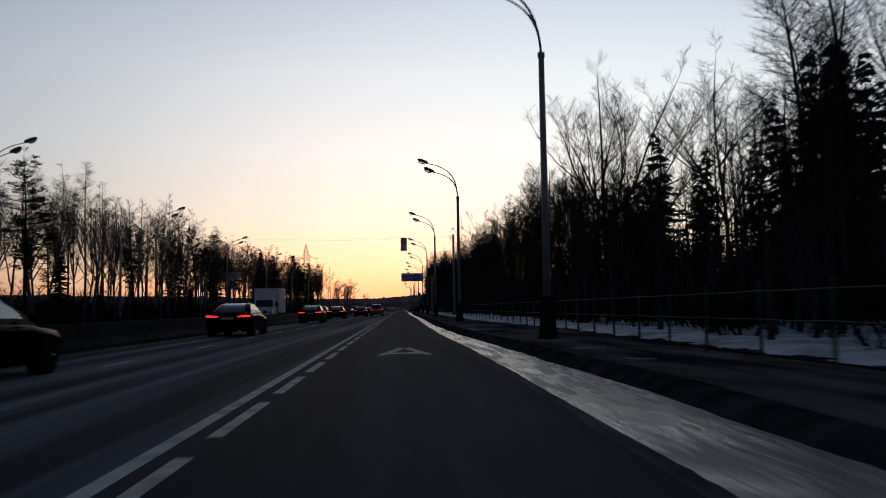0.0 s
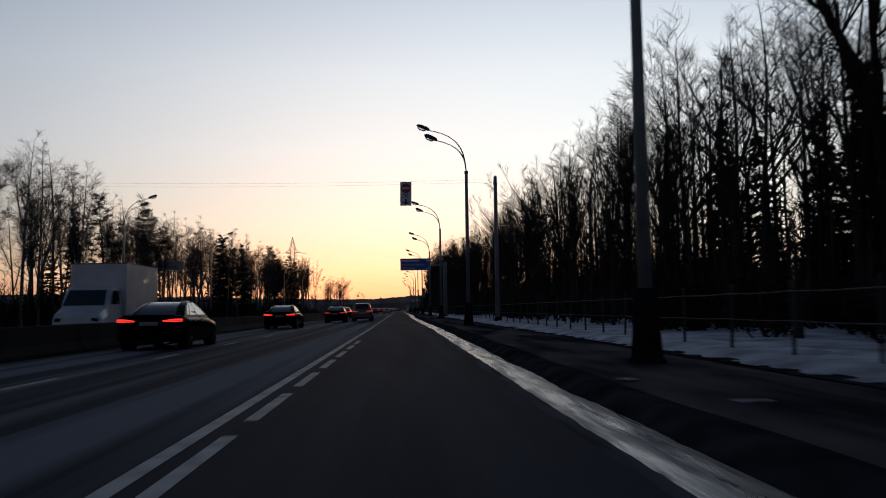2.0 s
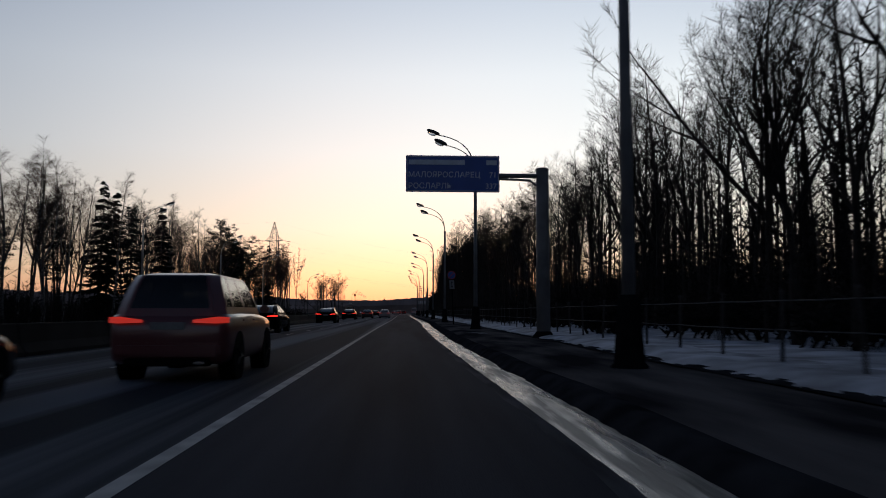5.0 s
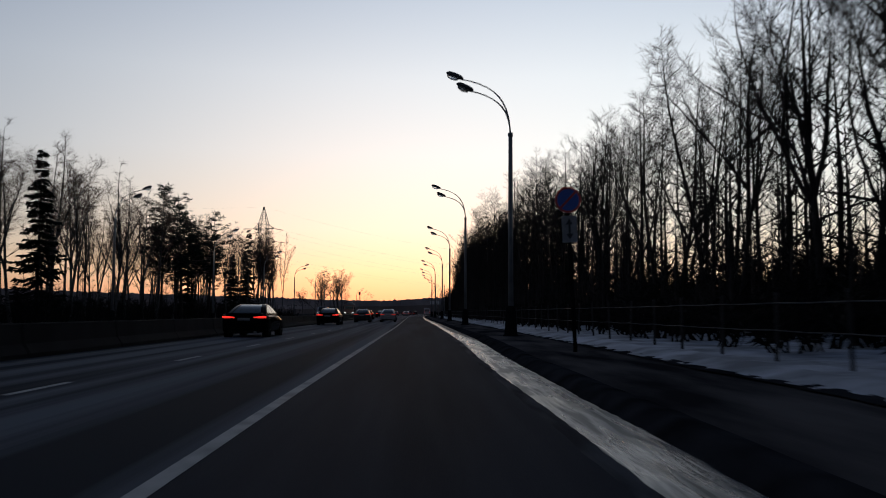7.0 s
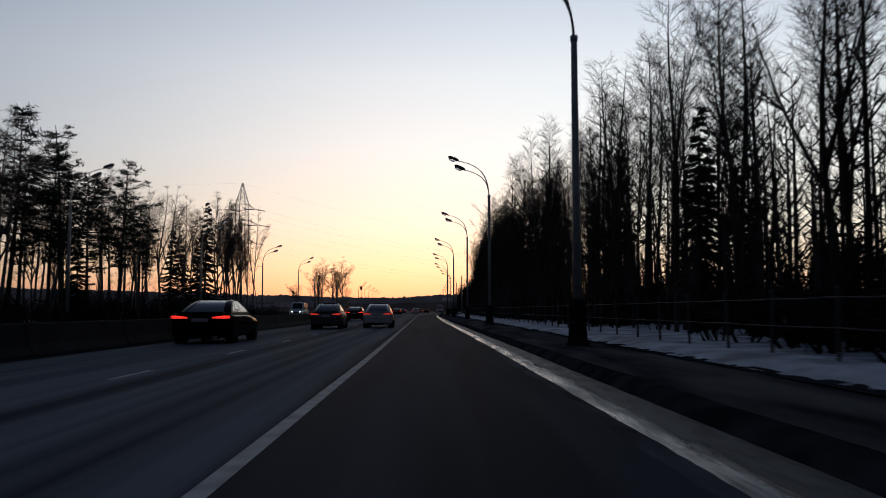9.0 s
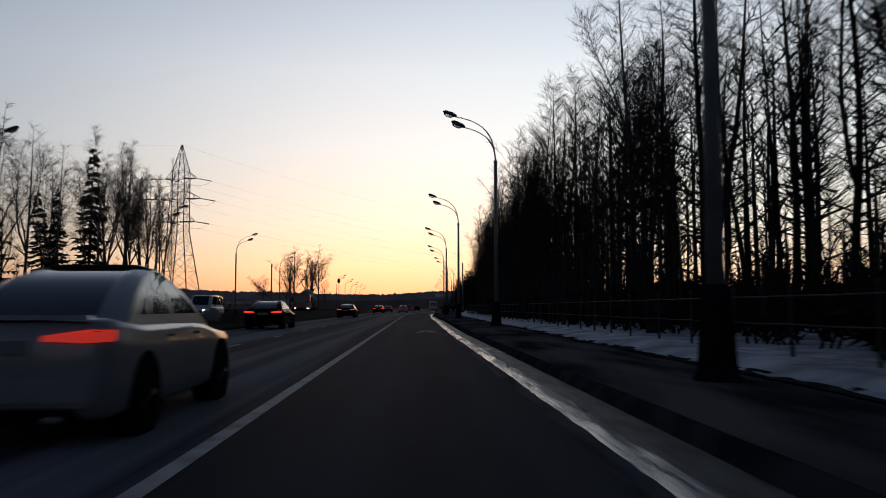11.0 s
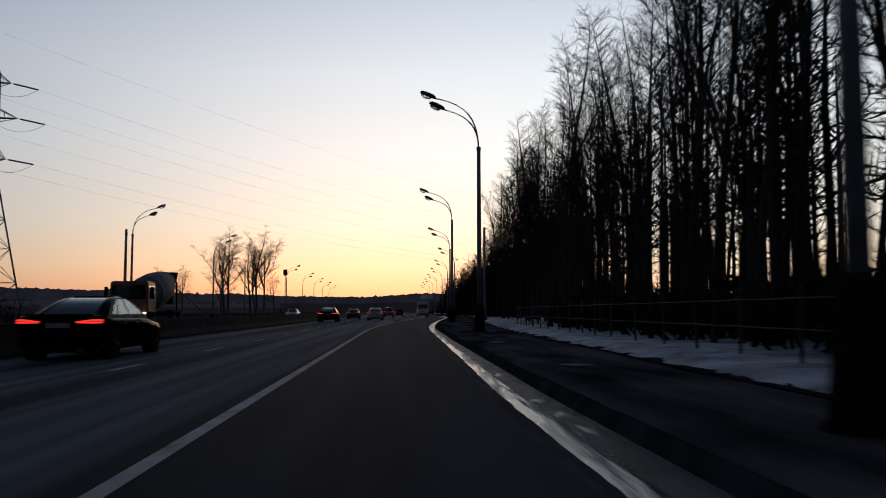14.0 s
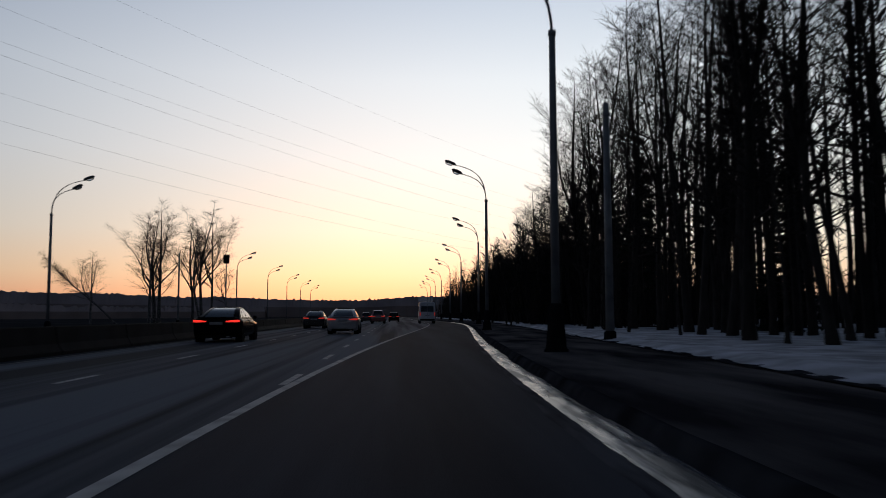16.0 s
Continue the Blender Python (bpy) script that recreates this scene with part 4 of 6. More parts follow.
                for w in range(nt):
                    u2 = 0.2 + 0.8 * (w + rg.random()) / nt
                    w0 = s0.lerp(s1, u2 * 2) if u2 < 0.5 else s1.lerp(s2, u2 * 2 - 1)
                    tip = d3.cross(Vector((U(-0.6, 0.6), U(-0.6, 0.6), 1))).normalized() * (1 if w % 2 else -1)
                    tip = (d3 * 0.9 + tip * U(0.4, 1.0) + Vector((0, 0, U(-0.2, 0.45) - 2.4 * droop))).normalized()
                    blade(CV, CF, w0, w0 + tip * U(0.30, 0.95) * min(1.0, 0.3 + 0.5 * L) * (1 + 2 * droop), tw, w + j)
    return TV, TF, CV, CF


def tree_thing(name, data, trunk_mat, crown_mat, label, category, crown_name="crown"):
    TV, TF, CV, CF = data
    root = empty(name)
    link("trunk", TV, TF, trunk_mat, root, smooth=True)
    link(crown_name, CV, CF, crown_mat, root)
    return tagged(root, label, category)


def spruce(rg, H, r0, R):
    """A spruce with tiers of drooping branches whose tips rise, and needle sprays hanging from them."""
    TV, TF, CV, CF = [], [], [], []
    U = rg.uniform
    tube(TV, TF, [(0, 0, -0.3), (0, 0, H * 0.5), (0, 0, H)], [r0, r0 * 0.55, 0], 7)
    f, az = 0.035, 0.0
    while f < 0.985:
        bulk = U(0.72, 1.12)
        for b in range(6 if f < 0.8 else 4):
            az += 2.399 + U(-0.5, 0.5)
            L = R * (1 - f) ** 0.92 * bulk * U(0.55, 1.25) + 0.10
            c, s = math.cos(az), math.sin(az)
            dip = U(0.12, 0.42) * (1.15 - 0.8 * f)
            p0 = Vector((0, 0, H * f + U(-0.32, 0.32)))
            p1 = p0 + Vector((c * L * 0.6, s * L * 0.6, -L * dip))
            p2 = p0 + Vector((c * L, s * L, -L * dip * 0.85))
            spray(CV, CF, p0, p1, p2, 0.035, b)
            n = 6 + int(3.2 * L)
            for k in range(n):
                t = 0.08 + 0.92 * (k + rg.random()) / n
                q = p0.lerp(p1, t / 0.6) if t < 0.6 else p1.lerp(p2, (t - 0.6) / 0.4)
                ln = 0.18 + 0.36 * (1 - 0.6 * t) * min(1.2, L)
                for sg in (-1, 1):
                    e = q + Vector((-s * sg * ln + c * U(0, 0.3), c * sg * ln + s * U(0, 0.3), -U(0.02, 0.34)))
                    h = U(0.07, 0.14)
                    i = len(CV)
                    CV.extend([tuple(q + Vector((c * h, s * h, 0.05))), tuple(q - Vector((c * h, s * h, 0.05))), tuple(e)])
                    CF.append((i, i + 1, i + 2))
        f += U(0.030, 0.050)
    return TV, TF, CV, CF


def pine(rg, H, r0, R):
    """A pine with a bare lower trunk and flat pads of needles in uneven tiers."""
    TV, TF, CV, CF = [], [], [], []
    U = rg.uniform
    pts = [Vector((0.25 * math.sin(3 * f + 1) * f, 0.3 * math.sin(2.5 * f) * f, H * f - (0.3 if f == 0 else 0))) for f in (0, 0.25, 0.5, 0.75, 1)]
    tube(TV, TF, pts, [r0, r0 * 0.8, r0 * 0.6, r0 * 0.35, 0.02], 8)
    f, az = 0.34, U(0, 6.28)
    while f < 0.985:
        profile = math.sin(min(1.0, (f - 0.24) / 0.40) * 1.57) * (1.0 - max(0.0, f - 0.62) / 0.44)
        for k in range(rg.choice((2, 3, 3))):
            az += 2.1 + U(-0.5, 0.5)
            L = max(0.5, R * profile * U(0.45, 1.2))
            q = f * 4
            j = min(int(q), 3)
            p0 = pts[j].lerp(pts[j + 1], q - j)
            c, s = math.cos(az), math.sin(az)
            lift = U(-0.08, 0.42) + 0.9 * max(0, f - 0.66)
            p1 = p0 + Vector((c * L * 0.5, s * L * 0.5, lift * 0.25 * L))
            p2 = p0 + Vector((c * L, s * L, lift * L + 0.1))
            tube(CV, CF, [p0, p1, p2], [0.05, 0.032, 0.01], 4, False)
            for m in range(max(4, int(3.4 * L))):
                t = 0.35 + 0.65 * rg.random()
                e = p0.lerp(p1, t * 2) if t < 0.5 else p1.lerp(p2, t * 2 - 1)
                e = e + Vector((-s, c, 0)) * U(-0.5, 0.5) * (0.4 + 0.35 * L * t) + Vector((0, 0, U(-0.22, 0.30)))
                for n_ in range(15):
                    d = Vector((U(-1, 1), U(-1, 1), U(-0.25, 0.75))).normalized() * U(0.22, 0.52)
                    w = d.cross(Vector((U(-1, 1), U(-1, 1), 1))).normalized() * 0.045
                    o = e + Vector((U(-0.28, 0.28), U(-0.28, 0.28), U(-0.06, 0.06)))
                    i = len(CV)
                    CV.extend([tuple(o + w), tuple(o - w), tuple(o + d)])
                    CF.append((i, i + 1, i + 2))
        f += U(0.030, 0.056)
    return TV, TF, CV, CF


rg = random.Random(21)
SPREADING = [tree_thing("bare_tree", grow(random.Random(100 + i), 17.0, r0, nb, 6, 6, fst, sp, (10, 46), lean=ln, limbs=nl, fork=fk, steep=st, full=0.46, forks=2), M_BARK, M_TWIG, "tall bare tree with wide forking limbs at the wood's edge", "tree")
             for i, (fst, sp, ln, r0, nl, fk, st, nb) in enumerate(((0.42, 0.19, 0.02, 0.21, 7, 0.34, (36, 66), 170), (0.34, 0.185, 0.0, 0.19, 5, 0.40, (46, 68), 100), (0.32, 0.185, 0.03, 0.22, 6, 0.36, (50, 70), 108), (0.36, 0.18, 0.03, 0.17, 4, 0.38, (52, 70), 90), (0.30, 0.185, -0.04, 0.18, 4, 0.30, (54, 72), 90)))]
NEAR = [tree_thing("bare_tree", grow(random.Random(150 + i), 17.0, r0 * 0.84, 84, 6, 4, fst, sp, (-8, 34), lean=ln, limbs=nl, fork=0.36, steep=(66, 80), full=0.42), M_BARK, M_TWIG, "tall straight bare tree with many short side branches", "tree")
        for i, (fst, sp, ln, r0, nl) in enumerate(((0.20, 0.165, 0.02, 0.23, 1), (0.26, 0.145, 0.0, 0.20, 0), (0.16, 0.18, 0.04, 0.24, 2), (0.24, 0.155, 0.02, 0.19, 1), (0.18, 0.17, -0.03, 0.21, 1)))]
MID = [tree_thing("slender_tree", grow(random.Random(200 + i), 17.0, 0.135, 38, 5, 3, fst, sp, (2, 40), lean=0.02, limbs=nl, fork=0.45, steep=(64, 78), full=0.5), M_BARK, M_TWIG, "slender bare leafless tree inside the wood", "tree")
       for i, (fst, sp, nl) in enumerate(((0.20, 0.18, 1), (0.30, 0.16, 0), (0.14, 0.20, 1), (0.26, 0.15, 0)))]
BIRCH = [tree_thing("birch_tree", grow(random.Random(300 + i), 16.0, 0.17, 48, 6, 7, fst, sp, (20, 52), droop=0.12, lean=ln, limbs=nl, fork=0.36, steep=(62, 76), tw=0.0065), M_BIRCH, M_BIRCH_TWIG, "bare birch tree with fine drooping twigs", "tree")
         for i, (fst, sp, ln, nl) in enumerate(((0.40, 0.21, 0.02, 1), (0.38, 0.21, 0.0, 2), (0.26, 0.25, 0.04, 3), (0.32, 0.22, 0.0, 4)))]
SPRUCE = [tree_thing("spruce_tree", spruce(random.Random(400 + i), 13.0, 0.17, R), M_BARK, M_NEEDLE, "dark green spruce with branches down to the snow", "tree", "needles") for i, R in enumerate((2.6, 2.1, 2.9))]
PINE = [tree_thing("pine_tree", pine(random.Random(500 + i), 15.0, 0.19, R), M_BARK, M_NEEDLE, "dark pine with a bare lower trunk", "tree", "needles") for i, R in enumerate((3.2, 2.8, 3.6))]
USED = set()


def plant(kinds, x, y, scale, group, z=0.0, wide=1.0):
    src = rg.choice(kinds)
    m = pose(x, y, z, rg.gauss(0, 3.0), rg.gauss(0, 3.0), rg.uniform(0, 360)) @ Matrix.Diagonal((scale * wide, scale * wide, scale, 1))
    if src.name not in USED:
        USED.add(src.name)
        src.matrix_basis = m
        tagged(src, group=group)
        return src
    ob = copy_thing(src, m)
    ob.matrix_basis = m
    return tagged(ob, group=group)


def edge(y):
    """Where the roadside wood begins."""
    return float(np.interp(y, (-10, 40, 90, 150, 190, 215, 250, 300, 340, 420), (15.0, 16.0, 16.8, 16.8, 15.4, 13.6, 12.6, 12.0, 11.4, 11.4))) + 0.6 * shift(y)


def height(y):
    return float(np.interp(y, (-10, 15, 30, 62, 75, 110, 150, 190, 235, 262, 290, 300, 318, 345, 400, 420, 600), (15, 14, 12.5, 13.0, 15.5, 18.2, 17.4, 17.0, 17.3, 18.2, 19.2, 19.8, 20.4, 20.4, 19.6, 15.5, 12)))


WOOD = "trees of the roadside wood"
y = 20.0
while y < 412:
    kinds = SPREADING[1:] if rg.random() < float(np.interp(y, (150, 200, 235), (0.85, 0.5, 0.08))) else NEAR
    plant(kinds, edge(y) + rg.uniform(-0.8, 2.2), y, height(y) / 17 * rg.uniform(0.82, 1.06), WOOD, 0.12)
    y += rg.uniform(2.8, 4.8)
y = 10.0
while y < 412:
    plant(MID, edge(y) + rg.uniform(2.5, 8.0), y, height(y) / 17 * rg.uniform(0.8, 1.08) * (0.80 if y < 200 else 1.0), WOOD, 0.12)
    y += rg.uniform(3.2, 5.2) * (1.0 if 60 < y < 300 else 1.5)
for y0, y1 in ((24.0, 64.0), (92.0, 200.0)):
    y = y0
    while y < y1:
        plant(MID, edge(y) + rg.uniform(1.5, 12.0), y, height(y) / 17 * rg.uniform(0.65, 0.95), WOOD, 0.12, 1.1)
        y += rg.uniform(1.6, 3.0)
y = 196.0
while y < 425:
    plant(NEAR, edge(y) + rg.uniform(2.0, 7.0), y, height(y) / 17 * rg.uniform(0.75, 1.05), WOOD, 0.12)
    y += rg.uniform(5.5, 8.5)
y = 14.0
while y < 400:
    plant(MID, edge(y) - rg.uniform(0.4, 4.0 if y < 330 else 1.5), y, rg.uniform(0.28, 0.46), WOOD, 0.14, 1.5)
    y += rg.uniform(6.0, 12.0)
for x, y, h in ((19.0, 33.0, 17.0), (20.5, 38.5, 18.5), (23.0, 43.0, 19.0)):
    plant(NEAR, x, y, h / 17, WOOD, 0.12, 1.2)
# the spreading tree before the spruce clump, and the clumps of tall spruces
big = plant(SPREADING[:1], 17.6, 72.0, 1.22, WOOD, 0.12, 1.15)
big.matrix_basis = pose(18.4, 72.0, 0.12, 0, 0, 150) @ Matrix.Diagonal((1.2, 1.2, 1.34, 1))
plant(SPREADING[2:3], 19.4, 100.6, 1.06, WOOD, 0.12)
for x, y, h in ((26.4, 78.5, 17.7), (24.8, 85.3, 13.8), (23.2, 79.6, 13.0), (27.2, 84.0, 14.6), (22.4, 82.6, 11.2), (28.5, 74.4, 15.5), (24.4, 73.8, 13.2), (30.4, 80.0, 15.0),
                (31.5, 56.5, 19.5), (34.0, 59.8, 21.0), (32.2, 64.6, 18.0), (35.6, 66.4, 22.0), (37.0, 62.0, 21.0), (29.4, 55.0, 13.5), (32.6, 54.4, 16.0), (38.6, 66.5, 20.0), (29.8, 65.2, 14.0),
                (28.0, 112.0, 17.4), (30.5, 116.0, 15.0), (31.8, 110.6, 16.2)):
    plant(SPRUCE, x, y, h / 13, WOOD, 0.1, 1.12)
for x, y, h in ((15.5, 239.0, 13.0), (17.4, 243.0, 11.0), (15.0, 231.0, 8.0), (18.5, 386.0, 11.0), (16.4, 404.0, 12.0)):
    plant(SPRUCE, x, y, h / 13, WOOD, 0.1, 1.15)
y = 335.0
while y < 414:
    plant(MID, edge(y) + rg.uniform(0.5, 9.0), y, height(y) / 17 * rg.uniform(0.72, 1.02), WOOD, 0.12, 1.2)
    y += rg.uniform(1.8, 3.0)
y = 416.0
while y < 482:
    plant(MID, edge(y) + rg.uniform(-1.5, 6), y, rg.uniform(9.5, 11.5) / 17, WOOD, 0.1, 2.0)
    y += rg.uniform(2.0, 3.4)
y = 416
while y < 600:
    plant(MID if y > 450 else NEAR, edge(y) + rg.uniform(0, 3), y, height(y) / 17 * rg.uniform(0.75, 1.05), WOOD, 0.1, 1.25)
    if rg.random() < 0.45:
        plant(SPRUCE, edge(y) + rg.uniform(0, 5), y + 1.5, rg.uniform(0.6, 0.85), WOOD, 0.1, 1.2)
    y += rg.uniform(3.2, 6.0)

BELT = "trees of the belt beyond the oncoming lanes"
y = 62.0
while y < 338:
    x = -33.0 - rg.uniform(0, 4)
    if rg.random() < (0.05 if y < 190 else 0.10):
        plant(PINE, x, y, rg.uniform(0.85, 1.12), BELT, -0.1)
    elif y > 215 and rg.random() < 0.06:
        plant(SPRUCE, x, y, rg.uniform(0.7, 1.0), BELT, -0.1)
    else:
        plant(BIRCH, x, y, rg.uniform(0.84, 1.04) * float(np.interp(y, (40, 95, 130, 195, 230), (0.96, 1.06, 1.06, 1.06, 1.13))), BELT, -0.1)
    y += rg.uniform(2.2, 3.7)
y = 78.0
while y < 330:
    plant(BIRCH if rg.random() < 0.94 else PINE, -39 - rg.uniform(0, 8), y, rg.uniform(0.86, 1.04), BELT, -0.15)
    y += rg.uniform(4.4, 6.6) * (1.0 if y < 180 else 0.75)
for x, y, s in ((-31.0, 318, 1.20), (-33.0, 320.5, 1.2), (-30.8, 324.5, 1.18), (-33.5, 328, 1.2), (-32.0, 333, 1.1), (-36.5, 338, 1.15), (-35, 343, 1.0), (-38, 347, 1.22), (-36, 349.5, 1.18), (-35.5, 353, 0.85)):
    plant(BIRCH[:1], x, y, s, BELT, -0.1, 0.75)
for x, y, h in ((-37.0, 327.5, 19.0), (-36.0, 133.4, 12.5), (-33.8, 313.0, 12.0), (-35.0, 155.6, 12.3), (-35.0, 201.0, 16.0), (-36.5, 207.0, 16.0), (-34.5, 224.0, 16.5), (-36.0, 215.0, 13.0)):
    plant(SPRUCE, x, y, h / 13, BELT, -0.1, 1.05)
for x, y, h in ((-35.2, 260.0, 18.2), (-33.5, 266.6, 18.2), (-32.5, 277.3, 17.0), (-36.5, 284.0, 16.0), (-35.0, 291.0, 14.5), (-36.0, 112.0, 13.0)):
    plant(PINE, x, y, h / 15, BELT, -0.1)
plant(BIRCH[1:2], -29.6, 330.0, 1.16, BELT, -0.1, 0.6)
for k in range(20):
    y = 70 + 12.0 * k + rg.uniform(-5, 5)
    plant(SPRUCE, -34.5 - rg.uniform(0, 7), y, rg.choice((0.22, 0.28, 0.34, 0.42, 0.55)), BELT, -0.15, 1.5)
y = 74.0
while y < 190:
    plant(BIRCH[1:], -35.5 - rg.uniform(0, 5), y, rg.uniform(0.82, 1.02), BELT, -0.12)
    y += rg.uniform(4.0, 6.5)
LONE = "lone trees by the field"
for x, y, s, w_ in ((-33.5, 478, 1.05, 1.15), (-35.2, 480, 0.95, 1.2), (-34.4, 476, 0.85, 1.2), (-29.0, 484, 1.12, 1.05), (-27.2, 486, 1.0, 1.05), (-30.6, 486, 0.95, 1.15), (-28.2, 481, 0.9, 1.1), (-41, 470, 0.58, 1.3), (-37, 486, 0.6, 1.2), (-25.5, 490, 0.55, 1.2)):
    plant(BIRCH[2:], x - 3.0, y, s * 1.14, LONE, -0.15, w_ * 1.3)
leaning = plant(BIRCH[1:2], -38.5, 455, 0.52, LONE, -0.1)
leaning.matrix_basis = pose(-35.6, 456, -0.1, 0, -47, 0) @ Matrix.Diagonal((0.85, 0.85, 0.85, 1))


# ------------------------------------------------------------------ undergrowth, deep wood, far woods
def scatter(name, data, places, material, label):
    """One object of many copies of a small mesh."""
    V, F = data
    V = np.array(V)
    allV, allF = [], []
    off = 0
    for x, y, z, s, h, a in places:
        c, sn = math.cos(a), math.sin(a)
        W = np.empty_like(V)
        W[:, 0] = x + s * (c * V[:, 0] - sn * V[:, 1])
        W[:, 1] = y + s * (sn * V[:, 0] + c * V[:, 1])
        W[:, 2] = z + h * V[:, 2]
        allV.extend(map(tuple, W))
        allF.extend(tuple(i + off for i in f) for f in F)
        off += len(V)
    return tagged(link(name, allV, allF, material), label, kind="stuff")


def bush(seed):
    r = random.Random(seed)
    V, F = [], []
    for i in range(16):
        az, el = r.uniform(0, 6.28), radians(r.uniform(38, 85))
        L = r.uniform(0.7, 1.25)
        p0 = Vector((r.uniform(-0.45, 0.45), r.uniform(-0.45, 0.45), -0.1))
        d = Vector((math.cos(az) * math.cos(el), math.sin(az) * math.cos(el), math.sin(el)))
        p1 = p0 + d * L * 0.6
        p2 = p1 + (d + Vector((r.uniform(-0.4, 0.4), r.uniform(-0.4, 0.4), 0.1))).normalized() * L * 0.5
        spray(V, F, p0, p1, p2, 0.019, i)
        for k in range(4):
            q = p0.lerp(p1, r.uniform(0.3, 1)) if k < 2 else p1.lerp(p2, r.random())
            e = q + Vector((r.uniform(-1, 1), r.uniform(-1, 1), r.uniform(-0.2, 1))).normalized() * r.uniform(0.2, 0.5)
            blade(V, F, q, e, 0.013, k + i)
    return V, F


r = random.Random(77)
spots = []
for k in range(280):
    y = r.uniform(5, 355)
    d = -3.6 + 19 * r.random()
    spots.append((edge(y) + d, y, 0.15, r.uniform(1.3, 2.4), (r.uniform(0.9, 2.4) + 0.07 * d) * (0.55 if d < 0 else 1.0), r.uniform(0, 6.28)))
for k in range(200):
    y = r.uniform(5, 360)
    d = r.uniform(0.3, 8.0 if y < 130 else 4.8)
    if y < 320 and edge(y) - d > FENCE_X(y) + 0.8 and not 84 < y < 93:
        spots.append((edge(y) - d, y, 0.12, r.uniform(0.30, 0.9), r.uniform(0.6, 1.7), r.uniform(0, 6.28)))
for k in range(90):
    y = r.uniform(398, 600)
    spots.append((edge(y) + r.uniform(-1, 9), y, 0.1, r.uniform(1.6, 2.4), r.uniform(2.0, 4.2), r.uniform(0, 6.28)))
for k in range(190):
    y = r.uniform(185, 335)
    spots.append((edge(y) + r.uniform(0.8, 9), y, 0.12, r.uniform(1.2, 2.2), r.uniform(1.2, 2.3), r.uniform(0, 6.28)))
scatter("undergrowth", bush(5), spots, M_BRUSH, "tangled dark leafless undergrowth in the wood")
spots = [(-33 - r.uniform(-1, 12), r.uniform(10, 380), -0.2, r.uniform(1.2, 2.2), r.uniform(1.0, 3.2), r.uniform(0, 6.28)) for k in range(500)]
scatter("belt_undergrowth", bush(6), spots, M_BRUSH, "low dark leafless scrub beneath the tree belt")


def thin_tree(seed, low=0.3, wide=0.16, fat=1.0):
    r = random.Random(seed)
    V, F = [], []
    tube(V, F, [(0, 0, -0.02), (0.01, 0, 0.5), (0, 0.01, 1.0)], [0.010 * fat, 0.007 * fat, 0], 5, False)
    for i in range(18):
        f = low + (0.97 - low) * (i + r.uniform(-0.4, 0.6)) / 18
        az = i * 2.4 + r.uniform(-0.7, 0.7)
        L = (wide * (1.1 - f) + 0.03) * r.uniform(0.5, 1.3)
        out, up = r.uniform(0.5, 1.0), r.uniform(0.25, 1.0)
        p = Vector((0, 0, f))
        q = p + Vector((math.cos(az) * L * out, math.sin(az) * L * out, L * up))
        blade(V, F, p, q, 0.0036, i)
        for k in range(7):
            u = p.lerp(q, r.uniform(0.3, 0.9))
            blade(V, F, u, u + Vector((r.uniform(-0.05, 0.05), r.uniform(-0.05, 0.05), r.uniform(0.01, 0.07))), 0.0020, k + i)
    return V, F


def scrub(seed):
    """A dense low shrub on a few thin bare stems."""
    r_ = random.Random(seed)
    V, F = [], []
    for i in range(7):
        az = r_.uniform(0, 6.28)
        p0 = Vector((r_.uniform(-0.25, 0.25), r_.uniform(-0.25, 0.25), -0.1))
        p1_ = p0 + Vector((0.35 * math.cos(az), 0.35 * math.sin(az), r_.uniform(0.45, 0.7)))
        p2_ = p1_ + Vector((0.25 * math.cos(az), 0.25 * math.sin(az), r_.uniform(0.3, 0.6)))
        spray(V, F, p0, p1_, p2_, 0.030, i)
        for k in range(15):
            q = p1_.lerp(p2_, r_.uniform(-0.35, 1.0)) + Vector((r_.uniform(-0.12, 0.12), r_.uniform(-0.12, 0.12), 0))
            e = q + Vector((r_.uniform(-1, 1), r_.uniform(-1, 1), r_.uniform(-0.55, 0.9))).normalized() * r_.uniform(0.2, 0.5)
            blade(V, F, q, e, 0.036, k + i)
    return V, F


spots = []
for k in range(680):
    y = r.uniform(12, 352)
    d = r.uniform(0, 1) ** 1.3
    near = FENCE_X(y) + (2.6 if y < 130 else 1.5)
    if 84 < y < 93:
        near += 4
    spots.append((near + (edge(y) + 1.5 - near) * d, y, 0.12, r.uniform(0.9, 1.7), r.uniform(0.8, 1.5) + 1.0 * d, r.uniform(0, 6.28)))
scatter("fence_scrub", scrub(31), spots, M_BRUSH, "dense low dark shrubs between the fence and the wood")


def thicket(seed):
    r_ = random.Random(seed)
    V, F = [], []
    for i in range(16):
        az, el = r_.uniform(0, 6.28), radians(r_.uniform(62, 88))
        p0 = Vector((r_.uniform(-0.5, 0.5), r_.uniform(-0.5, 0.5), -0.02))
        d = Vector((math.cos(az) * math.cos(el), math.sin(az) * math.cos(el), math.sin(el)))
        L = r_.uniform(0.6, 1.05)
        p1_ = p0 + d * L
        blade(V, F, p0, p1_, 0.018, i)
        for k in range(8):
            q = p0.lerp(p1_, r_.uniform(0.15, 0.95))
            e = q + Vector((r_.uniform(-1, 1), r_.uniform(-1, 1), r_.uniform(0.1, 1.2))).normalized() * r_.uniform(0.10, 0.26)
            blade(V, F, q, e, 0.010, k + i)
    return V, F


